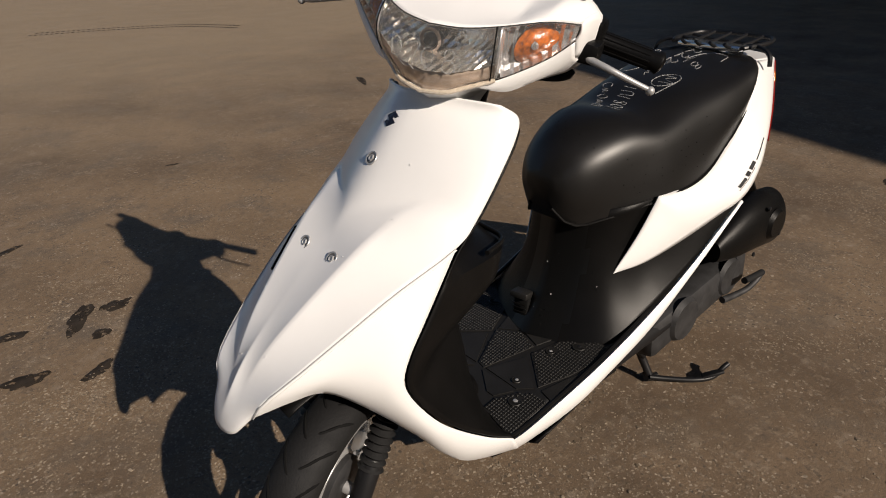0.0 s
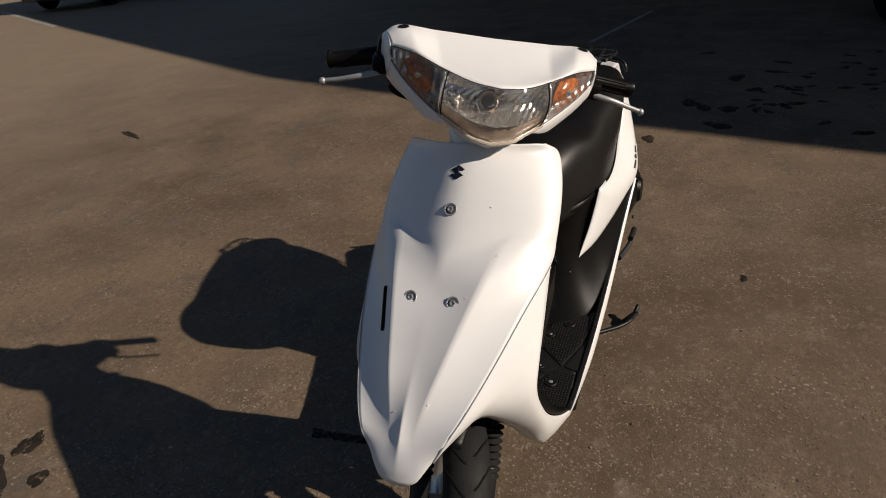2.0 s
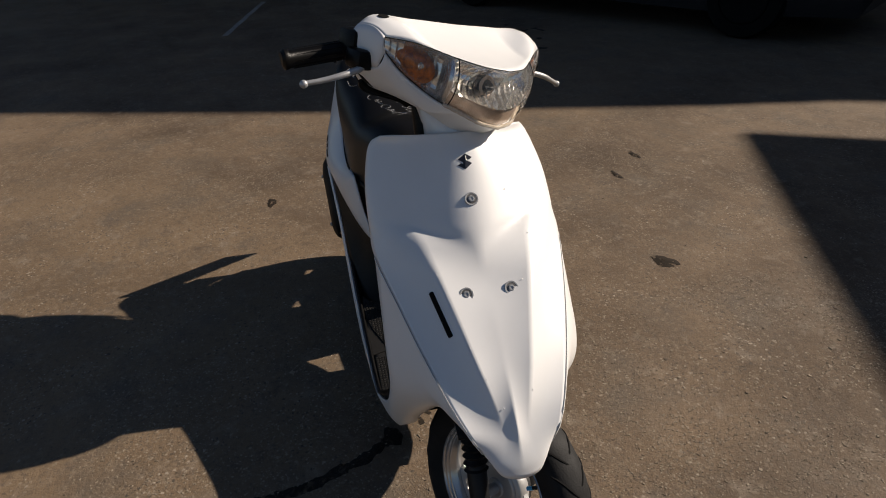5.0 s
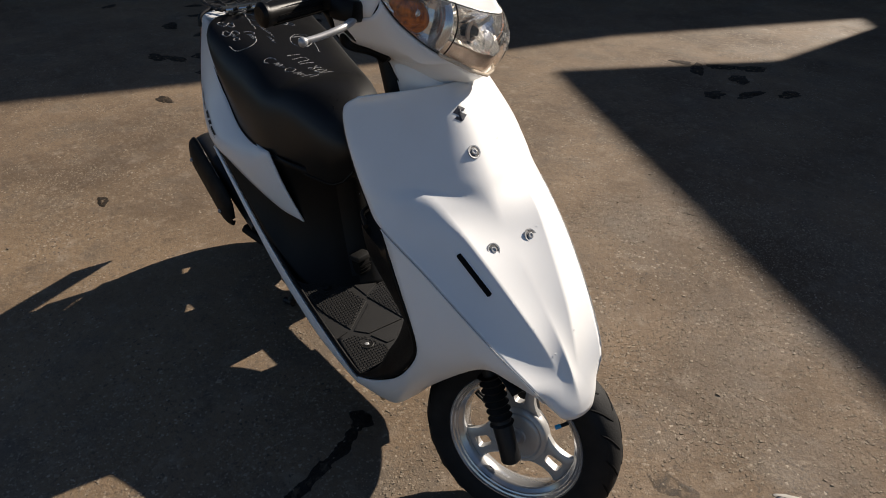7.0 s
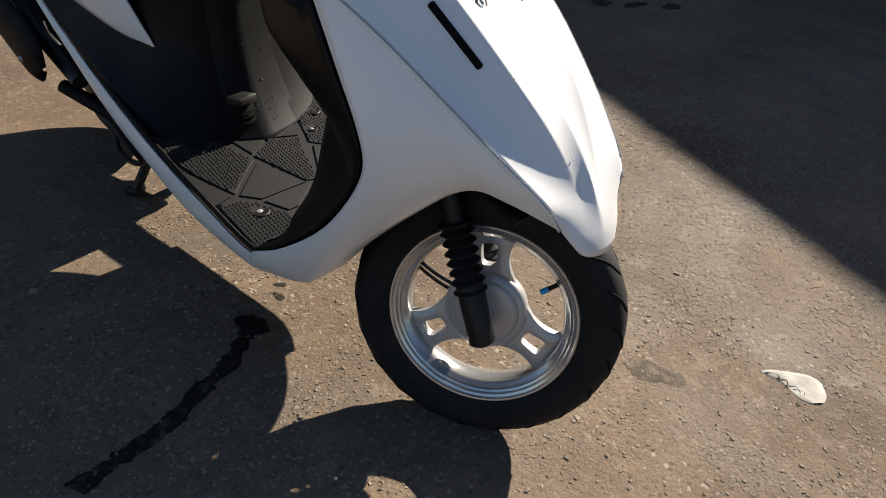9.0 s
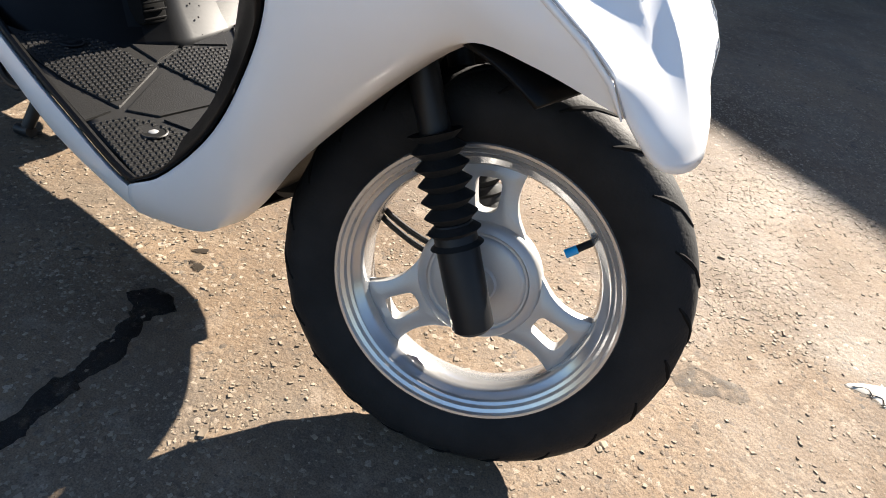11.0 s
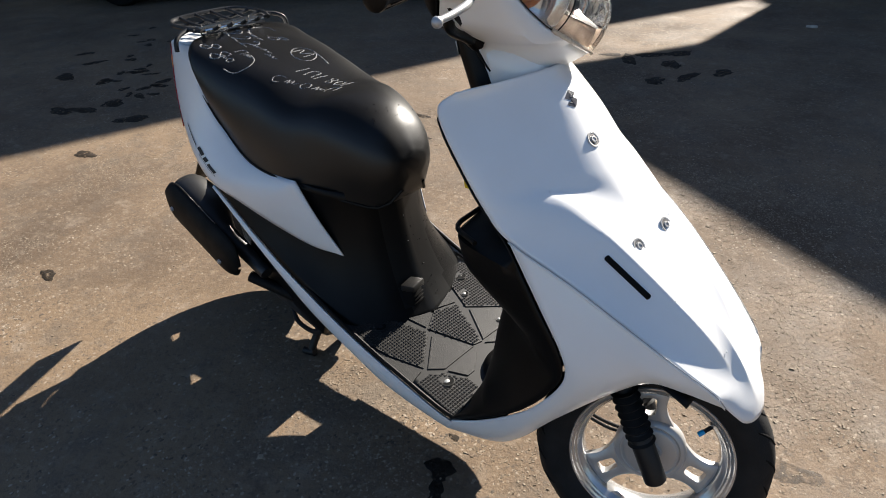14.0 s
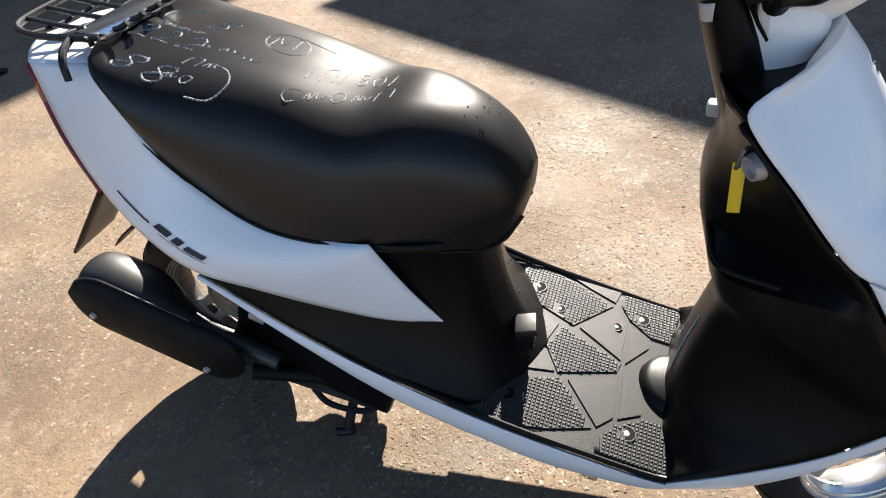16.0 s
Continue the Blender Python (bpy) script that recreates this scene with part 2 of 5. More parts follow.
# ---------- mesh tools ----------
def spline(ctrl, n):
    """n + 1 points on a smooth curve through the control points, evenly spread along it."""
    c = [Vector(p) for p in ctrl]
    if len(c) == 2:
        return [c[0].lerp(c[1], i / n) for i in range(n + 1)]
    c = [c[0] * 2 - c[1]] + c + [c[-1] * 2 - c[-2]]
    fine = []
    for i in range(1, len(c) - 2):
        p0, p1, p2, p3 = c[i - 1 : i + 3]
        t1 = max((p1 - p0).length, 1e-6) ** 0.5
        t2 = t1 + max((p2 - p1).length, 1e-6) ** 0.5
        t3 = t2 + max((p3 - p2).length, 1e-6) ** 0.5
        for k in range(16):
            t = t1 + (t2 - t1) * k / 16
            a1 = p0 * ((t1 - t) / t1) + p1 * (t / t1)
            a2 = p1 * ((t2 - t) / (t2 - t1)) + p2 * ((t - t1) / (t2 - t1))
            a3 = p2 * ((t3 - t) / (t3 - t2)) + p3 * ((t - t2) / (t3 - t2))
            b1 = a1 * ((t2 - t) / t2) + a2 * (t / t2)
            b2 = a2 * ((t3 - t) / (t3 - t1)) + a3 * ((t - t1) / (t3 - t1))
            fine.append(b1 * ((t2 - t) / (t2 - t1)) + b2 * ((t - t1) / (t2 - t1)))
    fine.append(c[-2])
    run = [0.0]
    for a, b in zip(fine, fine[1:]):
        run.append(run[-1] + (b - a).length)
    out, j = [], 0
    for i in range(n + 1):
        want = run[-1] * i / n
        while j < len(fine) - 2 and run[j + 1] < want:
            j += 1
        d = run[j + 1] - run[j]
        out.append(fine[j].lerp(fine[j + 1], (want - run[j]) / d if d > 1e-9 else 0))
    return out


def keyed(keys, s):
    """A value or vector between keys (s, v), eased smoothly."""
    pts = [(k, Vector(v) if hasattr(v, "__len__") else v) for k, v in keys]
    if s <= pts[0][0]:
        return pts[0][1]
    for i in range(len(pts) - 1):
        (a, p1), (b, p2) = pts[i], pts[i + 1]
        if s <= b:
            p0 = pts[i - 1] if i else (2 * a - b, p1 * 2 - p2)
            p3 = pts[i + 2] if i + 2 < len(pts) else (2 * b - a, p2 * 2 - p1)
            m1 = (p2 - p0[1]) * (1 / (b - p0[0])) * (b - a)
            m2 = (p3[1] - p1) * (1 / (p3[0] - a)) * (b - a)
            u = (s - a) / (b - a)
            return p1 * (2 * u**3 - 3 * u**2 + 1) + m1 * (u**3 - 2 * u**2 + u) + p2 * (3 * u**2 - 2 * u**3) + m2 * (u**3 - u**2)
    return pts[-1][1]


def sheet(rows, closed=False, flip=False, caps=False):
    bm = bmesh.new()
    vs = [[bm.verts.new(p) for p in r] for r in rows]
    w = len(rows[0])
    for i in range(len(rows) - 1):
        for j in range(w if closed else w - 1):
            q = [vs[i][j], vs[i][(j + 1) % w], vs[i + 1][(j + 1) % w], vs[i + 1][j]]
            bm.faces.new(q[::-1] if flip else q)
    if caps:
        bm.faces.new(vs[0][::-1] if not flip else vs[0])
        bm.faces.new(vs[-1] if not flip else vs[-1][::-1])
    bmesh.ops.remove_doubles(bm, verts=bm.verts, dist=1e-5)
    bmesh.ops.recalc_face_normals(bm, faces=bm.faces)
    return bm


def tube(pts, r, sides=10, n=None, caps=True):
    """A round bar along points; r is one radius or one for each end."""
    pts = spline(pts, n) if n else [Vector(p) for p in pts]
    rr = r if hasattr(r, "__len__") else (r, r)
    rows = []
    up = Vector((0, 0, 1))
    for i, p in enumerate(pts):
        d = (pts[min(i + 1, len(pts) - 1)] - pts[max(i - 1, 0)]).normalized()
        if i == 0:
            up = Vector((0, 0, 1)) if abs(d.z) < 0.9 else Vector((1, 0, 0))
        e1 = (up - d * up.dot(d)).normalized()
        up = e1
        e2 = d.cross(e1)
        rad = rr[0] + (rr[-1] - rr[0]) * i / max(1, len(pts) - 1) if len(rr) == 2 else rr[i]
        rows.append([p + (e1 * math.cos(2 * math.pi * k / sides) + e2 * math.sin(2 * math.pi * k / sides)) * rad for k in range(sides)])
    return sheet(rows, closed=True, caps=caps)


def turned(profile, axis_at=(0, 0, 0), axis="y", n=48, closed=False):
    """A solid of revolution: profile of (radius, along)."""
    o = Vector(axis_at)
    rows = []
    for k in range(n + 1):
        a = 2 * math.pi * k / n
        row = []
        for r, h in profile:
            c, s = r * math.cos(a), r * math.sin(a)
            row.append(o + Vector({"y": (c, h, s), "z": (c, s, h), "x": (h, c, s)}[axis]))
        rows.append(row)
    return sheet(rows, closed=closed)


def block(size, at=(0, 0, 0), bevel=0.0, turn=(0, 0, 0)):
    bm = bmesh.new()
    bmesh.ops.create_cube(bm, size=1, matrix=Matrix.Diagonal((*size, 1)))
    if bevel:
        bmesh.ops.bevel(bm, geom=bm.edges[:], offset=bevel, segments=2, affect="EDGES", profile=0.5)
    bmesh.ops.transform(bm, matrix=pose(*at, *turn), verts=bm.verts)
    return bm


def link(name, bm, material, smooth=True, solid=0.0, angle=40, offset=-1.0, ref=None):
    if ref:
        bm.normal_update()
        if sum(f.normal.dot(f.calc_center_median() - Vector(ref)) * f.calc_area() for f in bm.faces) < 0:
            bmesh.ops.reverse_faces(bm, faces=bm.faces)
    me = bpy.data.meshes.new(name)
    bm.to_mesh(me)
    bm.free()
    me.materials.append(material)
    if smooth:
        me.polygons.foreach_set("use_smooth", [True] * len(me.polygons))
        me.set_sharp_from_angle(angle=radians(angle))
    ob = new(name, me)
    if solid:
        md = ob.modifiers.new("thick", "SOLIDIFY")
        md.thickness, md.offset = solid, offset
    return ob


def part(name, bm, material, parent, label="", **kw):
    ob = link(name, bm, material, **kw)
    ob.parent = parent
    if label:
        ob["label"] = label
    return ob


# ---------- ground ----------
bm = bmesh.new()
bmesh.ops.create_grid(bm, x_segments=8, y_segments=8, size=160)
ground = tagged(link("ground", bm, GROUND, smooth=False), "worn brown asphalt yard with grit and stains", "ground", kind="structure")


# ---------- what throws the large shadows ----------
def prism(name, outline, z0, z1, material, parent):
    bm = bmesh.new()
    lo = [bm.verts.new((x, y, z0)) for x, y in outline]
    hi = [bm.verts.new((x, y, z1)) for x, y in outline]
    bm.faces.new(lo[::-1]), bm.faces.new(hi)
    for i in range(len(lo)):
        j = (i + 1) % len(lo)
        bm.faces.new((lo[i], lo[j], hi[j], hi[i]))
    bmesh.ops.recalc_face_normals(bm, faces=bm.faces)
    return part(name, bm, material, parent, smooth=False)


def shade_caster(name, label, h, outline, posts=()):
    """An unseen flat roof towards the sun, shaped from the outline of its shadow, on posts."""
    root = tagged(new(name), label, name.replace("_", " "), kind="structure")
    shift = Vector((SUN_TO.x, SUN_TO.y, 0)) * (h / SUN_TO.z)
    plan = [(x + shift.x, y + shift.y) for x, y in outline]
    prism("roof", plan, h - 0.002, h + 0.03, WALLPAINT, root)
    for x, y in posts:
        part("post", block((0.1, 0.1, h), (x + shift.x, y + shift.y, h / 2)), STEEL, root, smooth=False)
    return root


shed = shade_caster("shed", "unseen shed beside the yard, roof shaped to its shadow, walls added", 3.6, [(-0.91, 2.01), (9.0, -2.5), (12.0, 5.0), (0.2, 4.6), (-0.13, 4.15), (-0.2, 3.47)])
back = Vector((SUN_TO.x, SUN_TO.y, 0)) * (3.6 / SUN_TO.z)
# unseen walls, added to block sky light and deepen the shade
prism("sky_block_wall", [(x + back.x, y + back.y) for x, y in ((-0.3, 2.85), (9.0, -1.4), (11.8, 4.9), (0.3, 4.5))], 0.0, 3.597, WALLPAINT, shed)
hall = shade_caster(
    "hall",
    "unseen flat-roofed hall, shaped and walled to shade the yard",
    5.5,
    [(-10.2, -18.0), (-6.0, -9.7), (-2.95, -3.45), (-1.93, -0.1), (-1.36, 2.13), (-1.22, 2.85), (-0.55, 4.65), (-0.12, 4.20), (4.0, 4.4), (14.0, 4.0), (14.0, 16.0), (-30.0, 16.0), (-30.0, -18.0)],
)
back = Vector((SUN_TO.x, SUN_TO.y, 0)) * (5.5 / SUN_TO.z)
# closed out of view as well, so less sky reaches the far shade
prism("sky_block_wall", [(x + back.x, y + back.y) for x, y in ((-12.4, -17.6), (-5.2, -3.3), (-3.2, 5.2), (13.6, 5.2), (13.6, 15.6), (-29.6, 15.6), (-29.6, -17.6))], 0.0, 5.497, WALLPAINT, hall)

# ---------- scooter ----------
scooter = tagged(new("scooter"), "white and black motor scooter parked on its centre stand", "scooter")

# front cover: stations from the top edge down to the nose
FC = [(0, (0.852, 0, 0.818)), (0.12, (0.878, 0, 0.790)), (0.28, (0.915, 0, 0.742)), (0.42, (0.957, 0, 0.691)), (0.55, (1.012, 0, 0.627)), (0.64, (1.064, 0, 0.585)), (0.72, (1.113, 0, 0.540)), (0.80, (1.156, 0, 0.500)), (0.87, (1.187, 0, 0.463)), (0.95, (1.217, 0, 0.413)), (1.0, (1.226, 0, 0.388))]
FK = [(0, (0.828, 0.075, 0.811)), (0.12, (0.850, 0.088, 0.784)), (0.28, (0.886, 0.100, 0.736)), (0.42, (0.926, 0.097, 0.686)), (0.47, (0.962, 0.090, 0.664)), (0.55, (1.015, 0.077, 0.630)), (0.72, (1.119, 0.045, 0.538)), (0.80, (1.156, 0.031, 0.497)), (0.87, (1.182, 0.021, 0.459)), (0.95, (1.213, 0.014, 0.414)), (1.0, (1.224, 0.012, 0.390))]
FO = [(0, (0.786, 0.128, 0.803)), (0.06, (0.767, 0.144, 0.786)), (0.12, (0.777, 0.154, 0.766)), (0.28, (0.822, 0.166, 0.719)), (0.42, (0.872, 0.169, 0.662)), (0.52, (0.910, 0.168, 0.632)), (0.62, (0.999, 0.145, 0.586)), (0.72, (1.069, 0.1235, 0.541)), (0.83, (1.143, 0.0955, 0.488)), (0.90, (1.185, 0.073, 0.453)), (0.94, (1.196, 0.056, 0.424)), (1.0, (1.208, 0.038, 0.400))]


def arc(a, b, bulge, n, skip=False):
    """Points from a to b bowed by the vector bulge at the middle."""
    return [a.lerp(b, i / n) + bulge * (4 * (i / n) * (1 - i / n)) for i in range(1 if skip else 0, n + 1)]


def ease(v, lo, hi):
    u = max(0.0, min(1.0, (v - lo) / (hi - lo)))
    return u * u * (3 - 2 * u)


def cover_half(s):
    """Half a row of the front cover: a soft roof above, a flat panel between two creases below."""
    c, k, o = keyed(FC, s), keyed(FK, s), keyed(FO, s)
    fade = 1 - ease(s, 0.87, 0.99)
    swell = 0.009 - 0.0110 * ease(s, 0.40, 0.65) + 0.008 * ease(s, 0.88, 1.0)
    creased = arc(c, k, Vector((0.76, 0, 0.65)) * -0.001, 10) + arc(k, o, Vector((0.55, 0.70, 0.45)) * swell, 12, skip=True)
    full = []
    for j in range(23):
        a = math.pi / 2 * (j / 22) ** 0.92
        ca, sa = math.cos(a) ** 0.9, math.sin(a)
        roof = 1 - (math.hypot(sa, 0.16) - 0.16) / (math.hypot(1, 0.16) - 0.16)
        wedge = 0.58 * (1 - ease(s, 0.44, 0.60))
        ca += (roof - ca) * wedge
        full.append(Vector((o.x + (c.x - o.x) * ca, o.y * sa, o.z + (c.z - o.z) * ca)))
    out = []
    for j, (p, q) in enumerate(zip(creased, full)):
        late = 0.05 * (1 - min(1, j / 10)) if j < 10 else 0.0
        w = ease(s, 0.38 + late, 0.45 + late) * fade
        out.append(q.lerp(p, w))
    return out


rows = []
for i in range(73):
    half = cover_half(i / 72)
    rows.append([Vector((p.x, -p.y, p.z)) for p in half[:0:-1]] + half)
front_cover = part("front_cover", sheet(rows), WHITE, scooter, "glossy white front cover with raised creases", solid=0.004, angle=55, ref=(0.7, 0, 0.55))

FRONT_N = Vector((0.76, 0, 0.65)).normalized()


def facing(at, normal):
    """A pose whose z axis looks along normal."""
    return Matrix.Translation(at) @ Vector(normal).to_track_quat("Z", "Y").to_matrix().to_4x4()


def placed(bm, m):
    bmesh.ops.transform(bm, matrix=m, verts=bm.verts)
    return bm


COVER_ROWS = [cover_half(i / 299) for i in range(300)]


def on_cover(z, y):
    """The place on the front cover at a height and distance from the middle."""
    best = None
    for half in COVER_ROWS:
        for p, q in zip(half, half[1:]):
            if p.y <= abs(y) <= q.y and q.y > p.y:
                r = p.lerp(q, (abs(y) - p.y) / (q.y - p.y))
                if best is None or abs(r.z - z) < abs(best.z - z):
                    best = r
    return Vector((best.x, y, best.z))


for z, y in ((0.727, 0.0), (0.611, -0.038), (0.611, 0.038)):
    p = on_cover(z, y) - FRONT_N * 0.0006
    n = FRONT_N + Vector((0, y * 0.5, 0))
    bolt = part("fairing_bolt", placed(turned([(0.0, 0.0006), (0.0085, 0.0006), (0.0092, 0.0014), (0.0112, 0.0016), (0.0118, 0.0004)], axis="z", n=28), facing(p, n)), ALU, front_cover, "bright steel bolt in a washer")
    part("bolt_recess", placed(turned([(0.0060, 0.0010), (0.0084, 0.0010)], axis="z", n=24), facing(p, n)), DULL, front_cover)
    part("bolt_head", placed(turned([(0.0, 0.0016), (0.0030, 0.0018), (0.0034, 0.0028), (0.0052, 0.0026), (0.0058, 0.0008)], axis="z", n=6), facing(p, n)), ALU, front_cover)

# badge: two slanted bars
upper = ((-25, 10), (4, 31), (28, 14), (15, 6), (4, 14), (-4, 8), (9, -0.3), (-10, -0.3))
for pts in (upper, [(-u, -v) for u, v in upper]):
    bm = bmesh.new()
    bm.faces.new([bm.verts.new((0, 0.00047 * u, 0.778 + 0.00034 * v)) for u, v in pts])
    bmesh.ops.triangulate(bm, faces=bm.faces)
    bmesh.ops.subdivide_edges(bm, edges=bm.edges[:], cuts=3, use_grid_fill=True)
    for v in bm.verts:
        v.co = on_cover(v.co.z, v.co.y) + FRONT_N * 0.0006
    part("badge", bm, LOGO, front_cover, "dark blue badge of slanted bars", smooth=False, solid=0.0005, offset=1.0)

# rounded lip behind the top edge of the cover
lip_rows = []
for f in np.linspace(0, 1, 6):
    half = [p + Vector((-0.014, 0, -0.007)) * f * (1 - ease(abs(p.y), 0.06, 0.128)) + Vector((0, 0, 0.0015 * math.sin(math.pi * f) * (1 - ease(abs(p.y), 0.05, 0.12)) - 0.003 * f)) for p in cover_half(0)]
    lip_rows.append([Vector((p.x, -p.y, p.z)) for p in half[:0:-1]] + half)
part("cover_lip", sheet(lip_rows), WHITE, front_cover, "white rolled top edge", ref=(0.82, 0, 0.6))

# black shroud that closes the top of the leg shield
edge = cover_half(0)
shroud = []
for v in np.linspace(0, 1, 7):
    drop, width = (0.005, 0.96) if v == 0 else (0.024, 0.80)
    half = [Vector((p.x * (1 - v) + (0.748 + 0.032 * (p.y / 0.128) ** 2) * v - 0.003, p.y * width, (p.z - drop) * (1 - v) + 0.770 * v)) for p in edge]
    shroud.append([Vector((p.x, -p.y, p.z)) for p in half[:0:-1]] + half)
part("top_shroud", sheet(shroud), BLACKP, front_cover, "black shroud round the steering column", solid=0.002)

# dark slot on the right-hand side of the cover
a, b = on_cover(0.613, -0.0925) - FRONT_N * 0.001, on_cover(0.5625, -0.0745) - FRONT_N * 0.001
part("vent_slot", tube([a, a.lerp(b, 0.02), b.lerp(a, 0.02), b], [0.0025, 0.0045, 0.0045, 0.0025], 10), GAP, front_cover, "narrow black vent slot")

# small drops of water on the cover
for i in range(9):
    s, v = random.uniform(0.25, 0.85), random.uniform(0.05, 0.55)
    half = cover_half(s)
    p = half[int(v * (len(half) - 1))]
    sg = random.choice((1, -1))
    bm = bmesh.new()
    bmesh.ops.create_icosphere(bm, subdivisions=2, radius=random.uniform(0.0007, 0.0013))
    bmesh.ops.scale(bm, vec=(1, 1, 0.4), verts=bm.verts)
    part("water_drop", placed(bm, facing((p.x + 0.0008, p.y * sg, p.z + 0.0008), FRONT_N + Vector((0, 0.3 * sg, 0)))), WATER, front_cover)

# side panels of the leg shield, from the seam to the wheel arch
SE = [(0, (0.907, 0.1685, 0.6285)), (0.2, (0.970, 0.171, 0.540)), (0.32, (1.004, 0.172, 0.490)), (0.42, (1.013, 0.171, 0.452)), (0.52, (0.992, 0.170, 0.404)), (0.68, (0.938, 0.170, 0.331)), (0.86, (0.850, 0.172, 0.253)), (1.0, (0.79, 0.178, 0.216))]
SL = [(0, (1.196, 0.056, 0.424)), (0.12, (1.145, 0.082, 0.441)), (0.24, (1.105, 0.098, 0.444)), (0.38, (1.060, 0.114, 0.409)), (0.55, (0.978, 0.138, 0.317)), (0.7, (0.92, 0.144, 0.240)), (0.82, (0.866, 0.147, 0.193)), (1.0, (0.755, 0.158, 0.158))]
seam = [keyed(FO, 0.52 + 0.42 * i / 14) for i in range(15)]
for sgn in (1, -1):
    rows = []
    first = None
    for i in range(49):
        u = i / 48
        a, b = keyed(SE, u), keyed(SL, u)
        bow = Vector((0.3, 0.8, 0.1)) * (0.019 * (1 - u) + 0.006)
        row = arc(a, b, bow, 14)
        first = first or [q - p for p, q in zip(row, seam)]
        row = [p + d * (1 - u) ** 3 for p, d in zip(row, first)]
        inward = Vector((-0.004, -0.028, -0.004))
        row += [row[-1] + inward * 0.35, row[-1] + inward]
        rows.append([Vector((p.x - 0.0006, p.y * sgn, p.z - 0.0006)) for p in row])
    panel = part("side_panel", sheet(rows), WHITE, scooter, "white lower leg shield panel", solid=0.004, ref=(0.7, 0, 0.45))
    line = [Vector((p.x + 0.0006, (p.y + 0.0007) * sgn, p.z + 0.0002)) for p in seam]
    part("seam_line", tube(line, 0.0006, 6), SEAM, panel, "thin panel seam")
    bead = [Vector((p.x - 0.0012, (p.y + 0.0006) * sgn, p.z - 0.0024)) for p in seam]
    part("panel_edge", tube(bead, [0.0006] + [0.0022] * (len(bead) - 2) + [0.0006], 10), WHITE, panel, "raised white edge of the side panel")

# slim white rims along the footboard
RT = [(0.806, 0.1735, 0.2215), (0.79, 0.1775, 0.216), (0.65, 0.183, 0.243), (0.526, 0.185, 0.274), (0.389, 0.187, 0.323), (0.254, 0.190, 0.388), (0.115, 0.200, 0.490)]
RB = [(0.775, 0.152, 0.1585), (0.755, 0.1575, 0.1585), (0.62, 0.178, 0.190), (0.512, 0.184, 0.228), (0.384, 0.187, 0.278), (0.254, 0.190, 0.360), (0.115, 0.199, 0.479)]
top_rim, low_rim = [p - Vector((0, 0, 0.003)) for p in spline(RT, 40)], spline(RB, 40)
for sgn in (1, -1):
    rows = []
    for a, b in zip(top_rim, low_rim):
        row = [a + Vector((0, -0.005, -0.002))] + arc(a, b, Vector((0, 0.005, 0)), 6) + [b + Vector((0, -0.02, -0.003))]
        rows.append([Vector((p.x, p.y * sgn, p.z)) for p in row])
    part("side_rim", sheet(rows), WHITE, scooter, "slim white rim along the footboard", solid=0.003, ref=(0.45, 0, 0.25))

for sgn in (1, -1):
    strip = [Vector((p.x, (p.y - 0.0085) * sgn, p.z + 0.0015)) for p in top_rim[:28]]
    part("floor_edge", tube(strip, 0.0045, 8), BLACKP, scooter, "black raised edge of the footboard")

# inner leg shield, black
EDGE = [tuple(keyed(FO, s)) for s in (0, 0.06, 0.12, 0.28, 0.42)] + [tuple(keyed(SE, u)) for u in (0, 0.2, 0.32, 0.42, 0.52, 0.68, 0.86, 1.0)]
COLX = [(0.18, 0.77), (0.24, 0.778), (0.33, 0.790), (0.41, 0.806), (0.455, 0.814), (0.475, 0.808), (0.51, 0.790), (0.56, 0.772), (0.63, 0.758), (0.66, 0.760), (0.70, 0.765), (0.82, 0.74)]
rows = []
for e in spline(EDGE, 52):
    z = e.z
    xc = keyed(COLX, z)
    z -= 0.7 * max(0, z - 0.765)
    e2 = Vector((e.x - 0.004, e.y - 0.002, z))
    well = max(e.x - 0.05, xc + 0.03) if e.x > xc + 0.09 else (e.x + xc) / 2
    pocket = max(0, min(1, (z - 0.42) / 0.12)) if z < 0.593 else 0
    well += (min(well, xc + 0.016) - well) * pocket
    half = spline([(xc - 0.004, 0, z), (xc + 0.002, 0.05, z), (0.5 * (xc + well), 0.095, z), (well + 0.01, 0.14, z), e2], 18)
    rows.append([Vector((p.x, -p.y, p.z)) for p in half[:0:-1]] + half)
inner_shield = part("inner_shield", sheet(rows), BLACKP, scooter, "black plastic inner leg shield", solid=0.003)
part("column_boss", placed(turned([(0.0, 0.034), (0.046, 0.034), (0.056, 0.028), (0.062, 0.012), (0.066, 0.0)], axis="z", n=40), pose(0.786, 0, 0.196, 0, 10, 0)), BLACKP, scooter, "grey rounded boss at the foot of the column")
for sgn in (1, -1):  # pocket lips
    lip = [(0.768, 0.02 * sgn, 0.592), (0.770, 0.08 * sgn, 0.592), (0.780, 0.130 * sgn, 0.592), (0.840, 0.158 * sgn, 0.597)]
    part("pocket_lip", tube(lip, 0.004, 10, 18), BLACKP, inner_shield, "black rim of the glove pocket")
lock = part("key_lock", placed(turned([(0.0, 0.004), (0.0085, 0.004), (0.0095, 0.010), (0.0125, 0.010), (0.0145, 0.0)], axis="z", n=28), facing((0.790, -0.132, 0.724), (-0.8, -0.5, -0.2))), ALU, scooter, "bright ignition lock ring")
part("key_bow", block((0.004, 0.010, 0.026), (0.776, -0.118, 0.722), 0.001, (0, 10, -30)), DULL, lock, "dark key in the lock")
part("key_tag", block((0.013, 0.002, 0.062), (0.780, -0.107, 0.679), 0.0008, (0, -6, 0)), YELLOW, scooter, "yellow plastic key tag")
